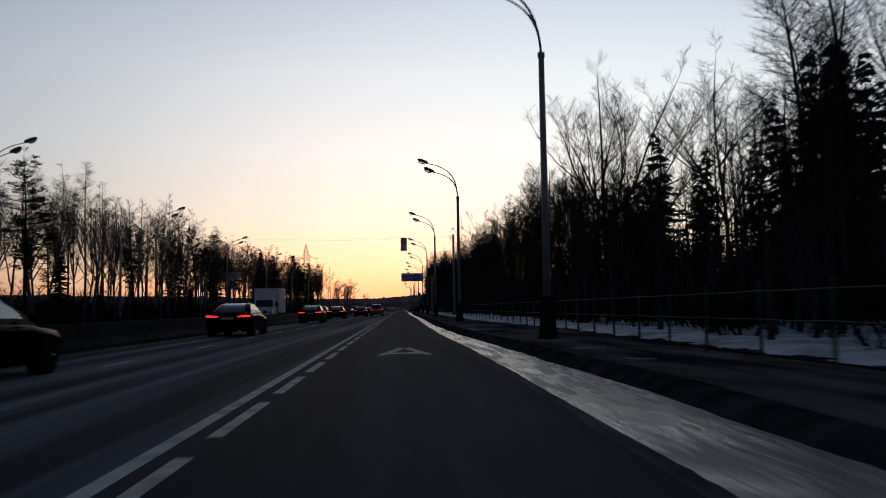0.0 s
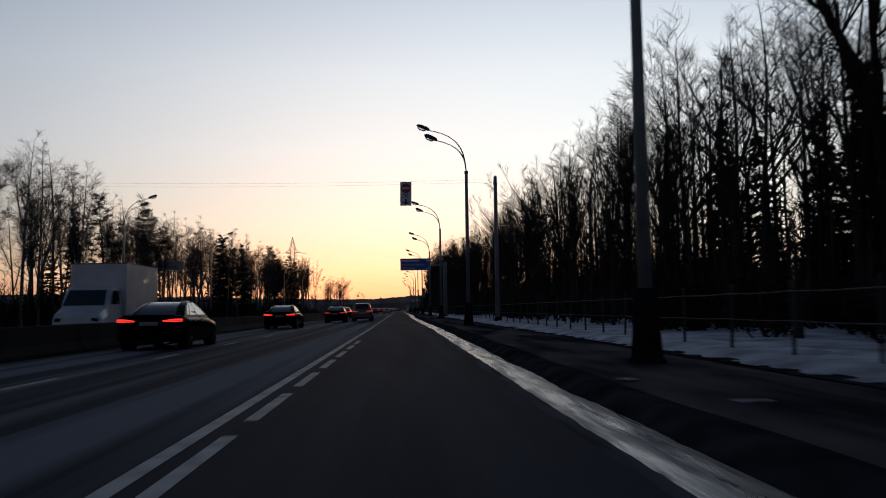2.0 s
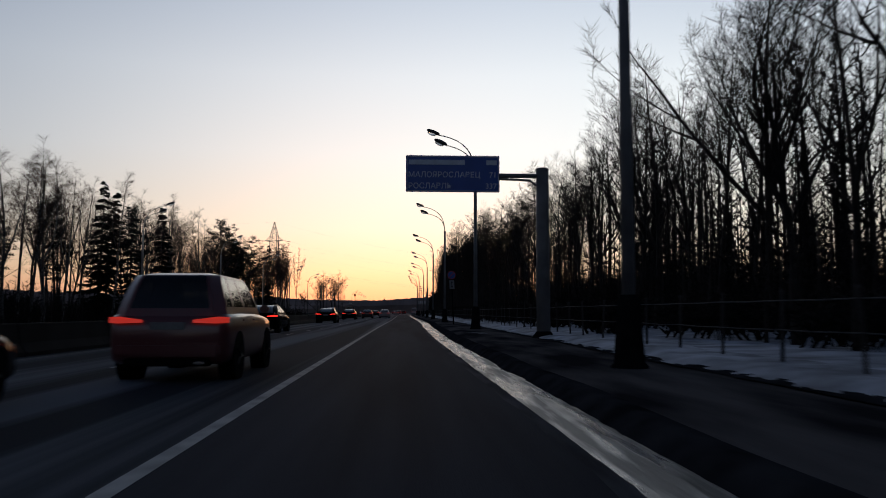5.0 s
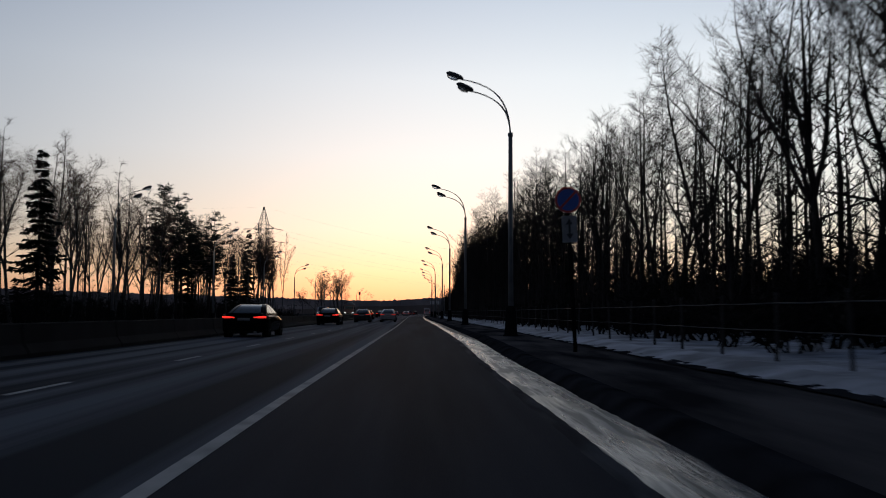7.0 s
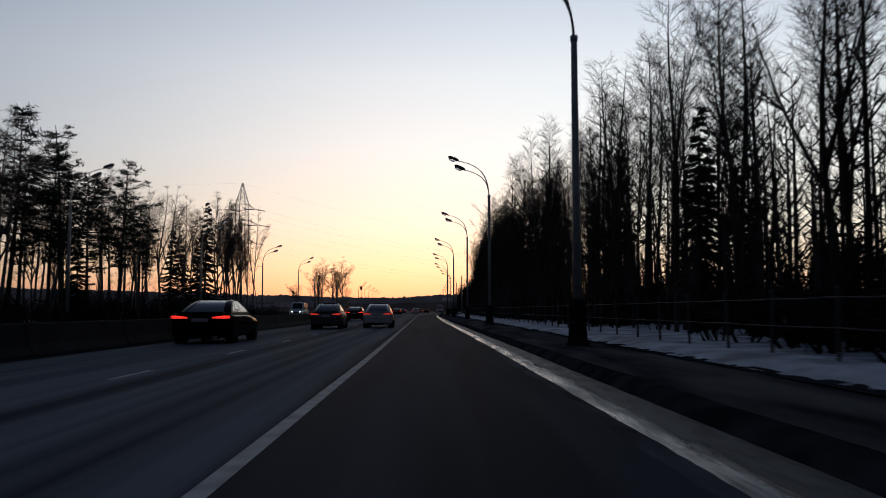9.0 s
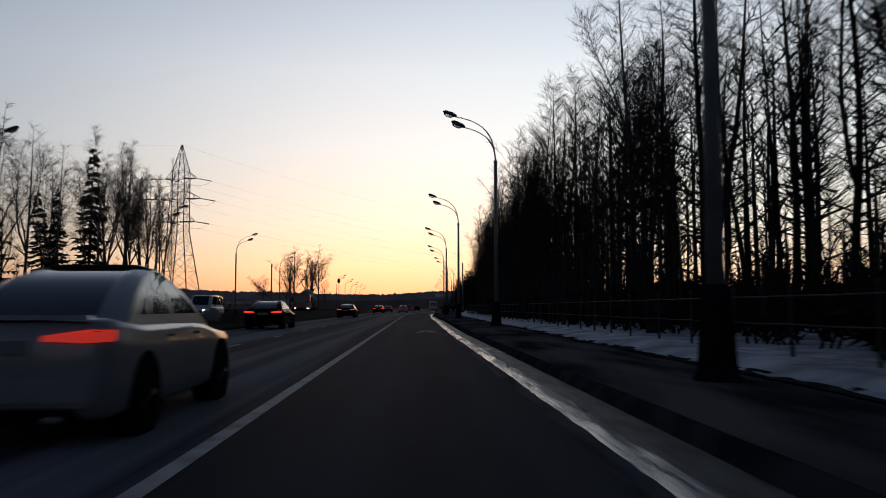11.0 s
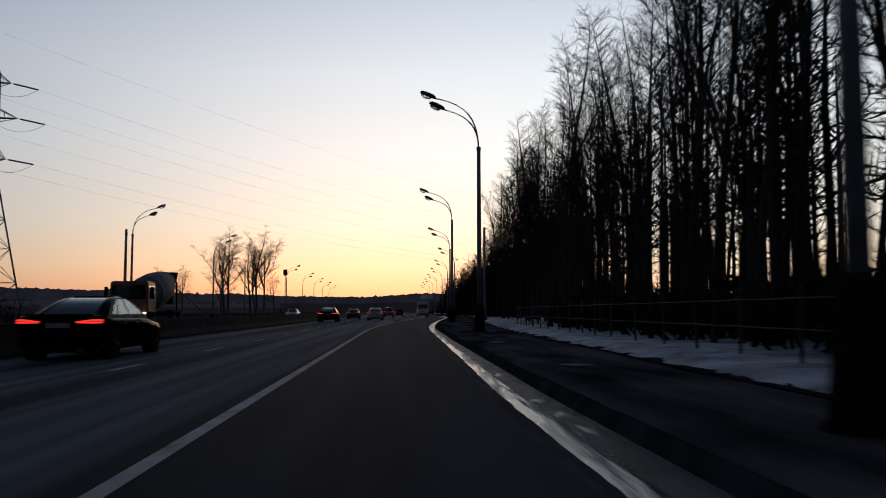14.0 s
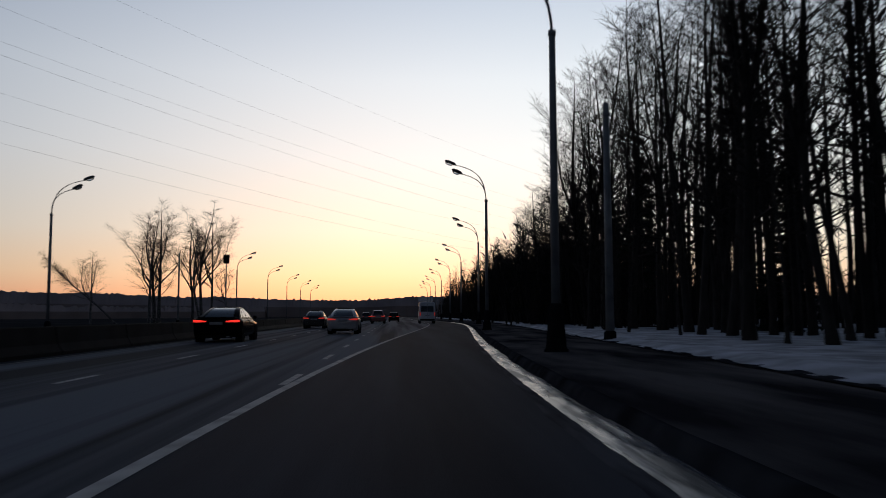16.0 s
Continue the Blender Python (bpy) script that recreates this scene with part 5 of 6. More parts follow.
spots = [(edge(y) + 2.5 + 18 * r.random(), y, 0.1, r.uniform(3.5, 6), r.uniform(3.0, 7.5), r.uniform(0, 6.28)) for y in [r.uniform(55, 140) for k in range(50)]]
spots += [(edge(y) + 6 + 20 * r.random(), y, 0.1, r.uniform(3.5, 6), r.uniform(2.0, 4.5), r.uniform(0, 6.28)) for y in [r.uniform(175, 310) for k in range(40)]]
spots += [(edge(y) + 1.5 + 15 * r.random(), y, 0.1, r.uniform(4, 6), r.uniform(4, 8.5), r.uniform(0, 6.28)) for y in [r.uniform(405, 640) for k in range(170)]]
spots += [(edge(y) + 2.5 + 12 * r.random(), y, 0.1, r.uniform(4, 6), r.uniform(4, 9), r.uniform(0, 6.28)) for y in [r.uniform(55, 140) for k in range(45)]]
spots += [(edge(y) + 5 + 20 * r.random(), y, 0.1, r.uniform(3.5, 6), r.uniform(3.5, 7.5), r.uniform(0, 6.28)) for y in [r.uniform(205, 262) for k in range(50)]]
spots += [(edge(y) + 4 + 14 * r.random(), y, 0.1, r.uniform(3.5, 6), r.uniform(2.5, 5.5), r.uniform(0, 6.28)) for y in [r.uniform(255, 302) for k in range(45)]]
spots += [(edge(y) + 8 + 18 * r.random(), y, 0.1, r.uniform(3.5, 6), r.uniform(2.5, 5.5), r.uniform(0, 6.28)) for y in [r.uniform(330, 420) for k in range(26)]]
spots += [(edge(y) - 1.5 + 9 * r.random(), y, 0.1, r.uniform(4, 6), r.uniform(6.5, 10.5), r.uniform(0, 6.28)) for y in [r.uniform(416, 480) for k in range(110)]]
spots += [(edge(y) + 3 + 16 * r.random(), y, 0.1, r.uniform(3.5, 6), r.uniform(3.0, 6.0), r.uniform(0, 6.28)) for y in [r.uniform(138, 205) for k in range(75)]]
spots += [(edge(y) + 4 + 16 * r.random(), y, 0.1, r.uniform(3.5, 6), r.uniform(3.0, 6.5), r.uniform(0, 6.28)) for y in [r.uniform(22, 80) for k in range(45)]]
spots += [(edge(y) + 1 + 11 * r.random(), y, 0.1, r.uniform(4, 6), r.uniform(3.5, 6.0), r.uniform(0, 6.28)) for y in [r.uniform(95, 200) for k in range(95)]]
spots += [(edge(y) + 1 + 12 * r.random(), y, 0.1, r.uniform(4, 6), r.uniform(3.0, 5.5), r.uniform(0, 6.28)) for y in [r.uniform(168, 225) for k in range(50)]]
front = []
for k in range(430):
    y = r.uniform(8, 350)
    d = r.uniform(-7.5 if y < 130 else -5.0, 1.0)
    if edge(y) + d > FENCE_X(y) + 0.9:
        front.append((edge(y) + d, y, 0.1, r.uniform(3.2, 5.5), r.uniform(3.0, 7.0) if d > -3 else r.uniform(1.6, 3.6), r.uniform(0, 6.28)))
scatter("front_saplings", thin_tree(11, 0.3, 0.24, 2.3), front, M_BARK, "short dark stems along the edge of the wood")
scatter("thicket", thicket(8), spots, M_BRUSH, "dense dark leafless thicket between the trees")
scatter("belt_saplings", thin_tree(5, 0.1, 0.22, 0.7), [(-33 - r.uniform(-1, 13), r.uniform(20, 345), -0.2, r.uniform(4, 8), r.uniform(3, 8), r.uniform(0, 6.28)) for k in range(210)], M_BARK, "thin leafless saplings among the belt of trees")
scatter("belt_thicket", thicket(12), [(-34 - r.uniform(0, 9), r.uniform(60, 345), -0.2, r.uniform(2.5, 4.5), r.uniform(2.2, 4.6), r.uniform(0, 6.28)) for k in range(230)], M_BRUSH, "dense dark thicket low in the tree belt")
scatter("saplings", thin_tree(4, 0.08, 0.22, 0.7), spots, M_BARK, "thin dark leafless saplings crowding the wood")
spots = []
for k in range(1000):
    y = r.uniform(0, 430)
    if r.random() < float(np.interp(y, (60, 75, 190, 215, 255, 285, 330, 400), (0.60, 0.22, 0.30, 0.46, 0.56, 0.45, 0.50, 0.62))):
        continue
    h = height(y) * r.uniform(0.65, 1.05)
    spots.append((edge(y) + 3 + (32 if y < 290 else 13) * r.random() ** 1.3, y, 0.1, h * r.uniform(0.8, 1.2), h, r.uniform(0, 6.28)))
scatter("deep_wood", thin_tree(3, 0.25, 0.22), spots, M_BARK, "dense dark trunks deep inside the wood")
spots = []
for k in range(250):
    y = r.uniform(410, 850)
    h = r.uniform(7, 11)
    spots.append((edge(min(y, 600)) + 2 + 50 * r.random(), y, 0, h * 1.3, h, r.uniform(0, 6.28)))
for k in range(210):
    y = r.uniform(404, 600)
    h = height(y) * r.uniform(0.5, 0.88)
    spots.append((edge(y) - 0.5 + 13 * r.random(), y, 0.1, h * 1.5, h, r.uniform(0, 6.28)))
scatter("far_roadside_wood", thin_tree(9), spots, M_BARK, "dark leafless wood further along the road")


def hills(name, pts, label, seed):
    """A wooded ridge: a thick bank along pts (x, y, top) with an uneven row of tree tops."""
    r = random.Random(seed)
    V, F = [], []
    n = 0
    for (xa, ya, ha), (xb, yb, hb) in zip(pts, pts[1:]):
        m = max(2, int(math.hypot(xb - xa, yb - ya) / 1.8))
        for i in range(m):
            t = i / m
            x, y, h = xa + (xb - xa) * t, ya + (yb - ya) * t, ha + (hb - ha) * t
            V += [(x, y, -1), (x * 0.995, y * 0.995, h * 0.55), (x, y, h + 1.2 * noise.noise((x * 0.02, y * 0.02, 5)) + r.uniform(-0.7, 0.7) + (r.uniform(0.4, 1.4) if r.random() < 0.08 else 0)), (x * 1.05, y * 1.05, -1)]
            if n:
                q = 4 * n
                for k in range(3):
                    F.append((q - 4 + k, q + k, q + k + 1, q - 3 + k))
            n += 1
    return tagged(link(name, V, F, M_HAZED_WOODS), label, kind="structure")


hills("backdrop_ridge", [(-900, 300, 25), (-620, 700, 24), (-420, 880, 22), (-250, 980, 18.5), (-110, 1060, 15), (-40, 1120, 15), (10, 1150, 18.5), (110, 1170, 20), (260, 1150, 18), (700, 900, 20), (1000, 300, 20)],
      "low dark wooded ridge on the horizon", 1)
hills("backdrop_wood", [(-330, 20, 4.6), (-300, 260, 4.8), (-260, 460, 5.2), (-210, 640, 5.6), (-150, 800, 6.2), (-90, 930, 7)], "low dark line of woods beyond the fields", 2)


# ------------------------------------------------------------------ vehicles
def wheel(parent, x, y, r, w=0.21):
    V, F = [], []
    s = 1 if x > 0 else -1
    tube(V, F, [(x - s * w, y, r), (x - s * w * 0.9, y, r), (x - s * 0.03, y, r), (x, y, r)], [r * 0.9, r, r, r * 0.9], 22)
    wh = link("tyre", V, F, M_TYRE, parent, smooth=False)
    V, F = [], []
    tube(V, F, [(x - s * 0.02, y, r), (x + s * 0.004, y, r), (x + s * 0.012, y, r)], [r * 0.66, r * 0.64, r * 0.30], 18)
    link("rim", V, F, M_RIM, wh)
    V, F = [], []
    for k in range(5):
        a = 6.2832 * k / 5
        tube(V, F, [(x + s * 0.014, y, r), (x + s * 0.012, y + math.cos(a) * r * 0.6, r + math.sin(a) * r * 0.6)], [0.035, 0.03], 4)
    link("spokes", V, F, M_RIM, wh)


def loft(rings):
    V, F = [], []
    n = len(rings[0])
    for ring in rings:
        V.extend(ring)
    for i in range(len(rings) - 1):
        for k in range(n):
            k2 = (k + 1) % n
            F.append((i * n + k, i * n + k2, (i + 1) * n + k2, (i + 1) * n + k))
    F.append(tuple(range(n))[::-1])
    F.append(tuple(range((len(rings) - 1) * n, len(rings) * n)))
    return V, F


def pane(name, q, material, parent, thick=0.012, label=""):
    q = [Vector(v) for v in q]
    nrm = (q[1] - q[0]).cross(q[3] - q[0]).normalized()
    V = q + [v - nrm * thick for v in q]
    F = [(0, 1, 2, 3), (7, 6, 5, 4), (0, 4, 5, 1), (1, 5, 6, 2), (2, 6, 7, 3), (3, 7, 4, 0)]
    return link(name, V, F, material, parent, label)


def car(m, body_mat, label, kind="saloon", L=4.75, W=1.86, H=1.45, tail=True, head=False, name="car", wheel_r=0.33):
    """A car whose back is at y = 0 and whose front points to +y."""
    root = empty(name, m)
    w = W / 2
    belt = {"saloon": 0.94, "suv": 1.06, "van": 1.15, "hatch": 0.98}[kind]
    deck = {"saloon": 1.00, "suv": 1.05, "van": 1.15, "hatch": 0.98}[kind]
    hood = {"saloon": 0.80, "suv": 0.96, "van": 1.05, "hatch": 0.86}[kind]
    low = {"saloon": 0.20, "suv": 0.27, "van": 0.26, "hatch": 0.22}[kind]
    st = [(0.00, 0.84, low + 0.20, deck - 0.22), (0.05, 0.93, low + 0.06, deck - 0.06), (0.22, 0.985, low, deck), (0.9, 1.0, low, belt), (1.6, 1.0, low, belt), (2.6, 1.0, low, belt - 0.01),
          (L - 1.55, 1.0, low, belt - 0.03), (L - 1.2, 0.99, low, hood + 0.06), (L - 0.5, 0.97, low, hood), (L - 0.12, 0.90, low + 0.04, hood - 0.12), (L, 0.78, low + 0.14, hood - 0.26)]
    rings = []
    for y, f, zl, zt in st:
        ww = w * f
        h = zt - zl
        side = [(ww * 0.86, zl), (ww * 0.975, zl + 0.06), (ww, zl + h * 0.35), (ww, zl + h * 0.72), (ww * 0.985, zt - 0.07), (ww * 0.95, zt - 0.02), (ww * 0.86, zt), (ww * 0.40, zt + 0.015)]
        rings.append([(x, y, z) for x, z in side] + [(-x, y, z) for x, z in reversed(side)])
    V, F = loft(rings)
    link("body", V, [f[::-1] for f in F], body_mat, root, smooth=True)
    # cabin: glass all round under a painted roof, with painted pillars
    yb, yf, tb, tf, wt = {"saloon": (0.34, L - 1.18, 1.98, L - 2.40, 0.565), "hatch": (0.10, L - 1.10, 0.60, L - 2.05, 0.62), "suv": (0.08, L - 1.20, 0.45, L - 2.05, 0.64), "van": (0.04, L - 0.85, 0.12, L - 1.75, 0.80)}[kind]
    wb = w * 0.91
    z0, z1 = belt - 0.05, H
    wt = W * wt / 2 * (1.10 if kind != "van" else 1.05)
    rings = []
    for t in (0.0, 0.2, 0.4, 0.6, 0.8, 0.93, 1.0):
        zf = 1 - (1 - t) ** 1.7
        a, b = yb + (tb - yb) * t, yf + (tf - yf) * t
        hw = wb + (wt - wb) * (zf ** 1.3)
        z = z0 + (z1 - z0) * zf
        rings.append([(hw, a + 0.16, z), (hw, b - 0.16, z), (hw * 0.80, b, z), (-hw * 0.80, b, z), (-hw, b - 0.16, z), (-hw, a + 0.16, z), (-hw * 0.80, a, z), (hw * 0.80, a, z)])
    top = [(x * 0.74, y + (0.24 if y < (tb + tf) / 2 else -0.20), z1 + 0.045) for x, y, z in rings[-1]]
    under = [(x * 0.97, y, z - 0.03) for x, y, z in rings[-1]]
    V, F = loft([under, rings[-1], top])
    link("roof", V, F, body_mat, root, smooth=False)

    def sheet(V, F, k0, k1, u0, u1, v0, v1, out, thick):
        """A thin curved slab on the cabin's side between the corners k0 and k1."""
        vs = sorted({v0, v1} | {i / 6 for i in range(7) if v0 < i / 6 < v1})
        P = []
        for v in vs:
            i = min(int(v * 6 + 1e-6), 5)
            t = v * 6 - i
            A = Vector(rings[i][k0]).lerp(Vector(rings[i + 1][k0]), t)
            B = Vector(rings[i][k1]).lerp(Vector(rings[i + 1][k1]), t)
            nrm = (Vector(rings[i][k1]) - Vector(rings[i][k0])).cross(Vector(rings[i + 1][k0]) - Vector(rings[i][k0])).normalized()
            P += [A.lerp(B, u) + nrm * out for u in (u0, u1)]
        ctr = Vector((0, L / 2, 0.9))
        Q = [p + (ctr - p).normalized() * thick for p in P]
        n, o = len(P), len(V)
        V += P + Q + P + Q
        m = len(vs)
        F += [(o + 2 * j, o + 2 * j + 1, o + 2 * j + 3, o + 2 * j + 2) for j in range(m - 1)]
        F += [(o + n + 2 * j + 2, o + n + 2 * j + 3, o + n + 2 * j + 1, o + n + 2 * j) for j in range(m - 1)]
        rim = [2 * j for j in range(m)] + [2 * j + 1 for j in range(m - 1, -1, -1)]
        F += [(o + 2 * n + rim[i], o + 2 * n + rim[i - 1], o + 3 * n + rim[i - 1], o + 3 * n + rim[i]) for i in range(len(rim))]

    def glazing(name_, k0, k1, u0, u1, v0, v1):
        V, F = [], []
        sheet(V, F, k0, k1, u0, u1, v0, v1, 0.002, 0.008)
        link(name_, V, F, M_TINTED if name_ == "rear_window" else M_GLASS, root, smooth=True)

    glazing("rear_window", 6, 7, 0.04, 0.96, 0.10, 0.84)
    glazing("windscreen", 2, 3, 0.04, 0.96, 0.10, 0.84)
    lights = ((0.10, 0.21), (0.235, 0.53), (0.555, 0.94)) if kind == "saloon" else ((0.02, 0.19), (0.22, 0.52), (0.545, 0.97))
    for u0, u1 in lights:
        glazing("side_window", 0, 1, u0, u1, 0.12, 0.70)
        glazing("side_window", 4, 5, 1 - u1, 1 - u0, 0.12, 0.70)
    V, F = [], []
    for k0, k1 in ((1, 2), (3, 4), (5, 6), (7, 0)):
        sheet(V, F, k0, k1, 0, 1, 0, 1, 0.006, 0.04)
    for k0, k1 in ((2, 3), (6, 7)):
        for a in ((0, 1, 0, 0.10), (0, 1, 0.84, 1), (0, 0.04, 0.10, 0.84), (0.96, 1, 0.10, 0.84)):
            sheet(V, F, k0, k1, *a, 0.006, 0.04)
    for k0, k1, gaps in ((0, 1, (0, *[u for p in lights for u in p], 1)), (4, 5, (0, *[1 - u for p in reversed(lights) for u in reversed(p)], 1))):
        sheet(V, F, k0, k1, 0, 1, 0, 0.12, 0.006, 0.04)
        sheet(V, F, k0, k1, 0, 1, 0.70, 1, 0.006, 0.04)
        for a, b in zip(gaps[::2], gaps[1::2]):
            sheet(V, F, k0, k1, a, b, 0.12, 0.70, 0.006, 0.04)
    link("cabin_frame", V, F, body_mat, root, smooth=True)
    ys = (yb + yf) / 2 + 0.1
    for x in (-0.36, 0.36):
        part("front_seat", box(x - 0.23, x + 0.23, ys - 0.10, ys + 0.02, belt - 0.05, belt + 0.20), M_TRIM, root, bevel=0.04)
        part("headrest", box(x - 0.12, x + 0.12, ys - 0.12, ys - 0.04, belt + 0.20, belt + 0.34), M_TRIM, root, bevel=0.03)
    part("rear_seat", box(-w * 0.66, w * 0.66, tb - 0.30, tb - 0.16, belt - 0.05, belt + 0.15), M_TRIM, root, bevel=0.04)
    # lights, plate, bumper, mirrors, handles
    zl = {"saloon": 0.83, "suv": 0.92, "van": 0.95, "hatch": 0.84}[kind]
    for s in (-1, 1):
        V = [(s * w * 0.42, -0.030, zl - 0.005), (s * w * 0.80, -0.022, zl - 0.018), (s * w * 0.97, 0.055, zl - 0.010), (s * w * 0.975, 0.065, zl + 0.080), (s * w * 0.80, -0.016, zl + 0.085), (s * w * 0.42, -0.026, zl + 0.038)]
        V2 = [(x, y + 0.12, z) for x, y, z in V]
        n = 6
        F = [tuple(range(n)), tuple(range(2 * n - 1, n - 1, -1))] + [(i, n + i, n + (i + 1) % n, (i + 1) % n) for i in range(n)]
        lens = link("tail_light", V + V2, F, M_TAIL_OFF, root, "red tail light" if not tail else "red tail light with two glowing bars")
        if tail:
            lo, hi = [Vector(V[i]) for i in (0, 1, 2)], [Vector(V[i]) for i in (5, 4, 3)]
            for v0, v1 in ((0.10, 0.36), (0.60, 0.92)):
                A = [a.lerp(b, v0) for a, b in zip(lo, hi)] + [a.lerp(b, v1) for a, b in zip(lo, hi)][::-1]
                A = [p - Vector((0, 0.006, 0)) for p in A]
                B = [p + Vector((0, 0.03, 0)) for p in A]
                link("light_bar", A + B, [(0, 1, 4, 5), (1, 2, 3, 4), (11, 10, 7, 6), (10, 9, 8, 7)] + [(i, 6 + i, 6 + (i + 1) % 6, (i + 1) % 6) for i in range(6)], M_TAIL, lens)
        V = [(s * w * 0.45, L - 0.02, hood - 0.24), (s * w * 0.86, L - 0.15, hood - 0.22), (s * w * 0.90, L - 0.24, hood - 0.12), (s * w * 0.5, L - 0.06, hood - 0.13)]
        link("headlight", [(x, y + 0.03, z) for x, y, z in V] + [(x, y - 0.10, z) for x, y, z in V], [(0, 1, 2, 3), (7, 6, 5, 4), (0, 4, 5, 1), (1, 5, 6, 2), (2, 6, 7, 3), (3, 7, 4, 0)],
             M_HEAD if head else M_LENS, root)
        bm = box(min(s * w, s * (w + 0.16)), max(s * w, s * (w + 0.16)), yf - 0.62, yf - 0.50, belt + 0.0, belt + 0.14)
        part("mirror", bm, body_mat, root, bevel=0.03)
        for yy in (yb + 1.1, yb + 2.0):
            part("door_handle", box(min(s * w * 0.985, s * w * 1.008), max(s * w * 0.985, s * w * 1.008), yy, yy + 0.18, belt - 0.13, belt - 0.10), M_CHROME if kind == "saloon" else body_mat, root)
        for yy in (0.88, L - 0.92):
            wheel(root, s * (w - 0.012), yy, wheel_r)
            tube_part("wheel_arch", [(s * (w - 0.26), yy, wheel_r), (s * (w + 0.003), yy, wheel_r)], wheel_r + 0.055, 22, M_TRIM, root, smooth=False)
    part("number_plate", box(-0.26, 0.26, -0.018, 0.03, zl - 0.11, zl + 0.0), M_PLATE, root)
    part("rear_bumper", box(-w * 0.86, w * 0.86, -0.05, 0.2, low + 0.12, low + 0.34), body_mat, root, bevel=0.04)
    part("diffuser", box(-w * 0.70, w * 0.70, -0.035, 0.2, low - 0.02, low + 0.10), M_TRIM, root, bevel=0.02)
    part("exhaust", box(w * 0.45, w * 0.62, -0.05, 0.1, low + 0.01, low + 0.055), M_CHROME, root, bevel=0.01)
    part("front_bumper", box(-w * 0.74, w * 0.74, L - 0.2, L + 0.03, low + 0.08, low + 0.32), body_mat, root, bevel=0.04)
    part("grille", box(-w * 0.42, w * 0.42, L - 0.1, L + 0.012, hood - 0.42, hood - 0.20), M_TRIM, root, bevel=0.02)
    if kind == "saloon":
        part("aerial_fin", box(-0.02, 0.02, tb + 0.15, tb + 0.33, H - 0.01, H + 0.06, top=(0.012, 0.06)), body_mat, root)
        part("boot_lip", box(-w * 0.80, w * 0.80, 0.03, 0.14, deck - 0.01, deck + 0.025, top=(0.02, 0.03)), body_mat, root)
    return tagged(root, label, "car" if kind != "van" else "van")


P_BLACK = paint("black_paint", (0.003, 0.0032, 0.004), 0.12, 0.0, 0.006)
P_DARK = paint("dark_blue_paint", (0.006, 0.007, 0.010), 0.14, 0.0, 0.03)
P_SILVER = paint("silver_paint", (0.22, 0.21, 0.21), 0.35)
P_RED = paint("dark_red_paint", (0.12, 0.03, 0.03))
P_WHITE = paint("white_paint", (0.40, 0.41, 0.43), 0.45, 0.2)
P_GREY = paint("grey_paint", (0.022, 0.022, 0.025), 0.3, 0.05, 0.2)
P_ORANGE = paint("orange_paint", (0.13, 0.027, 0.014), 0.5)
P_DRUM = mat("drum_paint", (0.10, 0.095, 0.09), 0.75, second=(0.05, 0.048, 0.045), scale=1.5, bump=0.3)

saloon = car(pose(-7.3, 91.5, 0), P_BLACK, "black fastback saloon car in the outer lane, tail lights glowing", L=4.9, W=1.9, H=1.42)
tagged(saloon, group="black saloon cars in the outer lane")
for x, y in ((-7.35, 11.4), (-7.3, 35.0), (-7.3, 66.0), (-7.3, 147.5), (-7.4, 183.6), (-7.5, 217.7), (-7.6, 275.3), (-7.4, 320.0), (-7.0, 382.0)):
    copy_thing(saloon, pose(x, y, 0))
car(pose(-5.9, 237.5, 0), P_GREY, "dark grey saloon car ahead in the outer lane", L=4.4, W=1.76, H=1.46, tail=False)
car(pose(-3.2, 241.0, 0), P_SILVER, "silver saloon car ahead in the middle lane", L=4.5, W=1.78, H=1.47, tail=False)
car(pose(-3.6, 118.5, 0), P_RED, "dark red off-road car in the middle lane", "suv", L=4.5, W=1.85, H=1.66, tail=False, name="suv", wheel_r=0.36)
car(pose(-5.6, 112.0, 0), P_DARK, "dark saloon car in the outer lane", L=4.4, W=1.74, H=1.43, tail=False)
car(pose(-2.75, 395.3, 0), P_SILVER, "silver saloon car with red tail lights", L=4.5, W=1.78, H=1.47, tail=False)
car(pose(-6.4, 415.6, 0), P_GREY, "dark grey saloon car in the outer lane", L=4.4, W=1.76, H=1.46, tail=False)
car(pose(-2.0, 454.2, 0), P_RED, "dark red off-road car driving ahead", "suv", L=4.5, W=1.85, H=1.66, tail=False, name="suv", wheel_r=0.36)
car(pose(-4.5, 481.5, 0), P_GREY, "dark hatchback far ahead", "hatch", L=4.1, W=1.72, H=1.5, tail=False)
car(pose(0.0, 480.0, 0), P_BLACK, "dark hatchback far ahead", "hatch", L=4.1, W=1.72, H=1.5, tail=False)
# oncoming
car(pose(-11.6, 122.5, 0, 0, 0, 180), P_SILVER, "silver car coming the other way with its lights on", "hatch", L=4.2, W=1.76, H=1.48, tail=False, head=True)
car(pose(-17.4, 305.0, 0, 0, 0, 180), P_WHITE, "white van coming the other way with its lights on", "van", L=5.2, W=1.98, H=2.05, tail=False, head=True, name="van", wheel_r=0.34)
car(pose(-16.4, 431.0, 0, 0, 0, 180), P_SILVER, "silver car coming the other way", "saloon", L=4.4, W=1.76, H=1.45, tail=False, head=False)


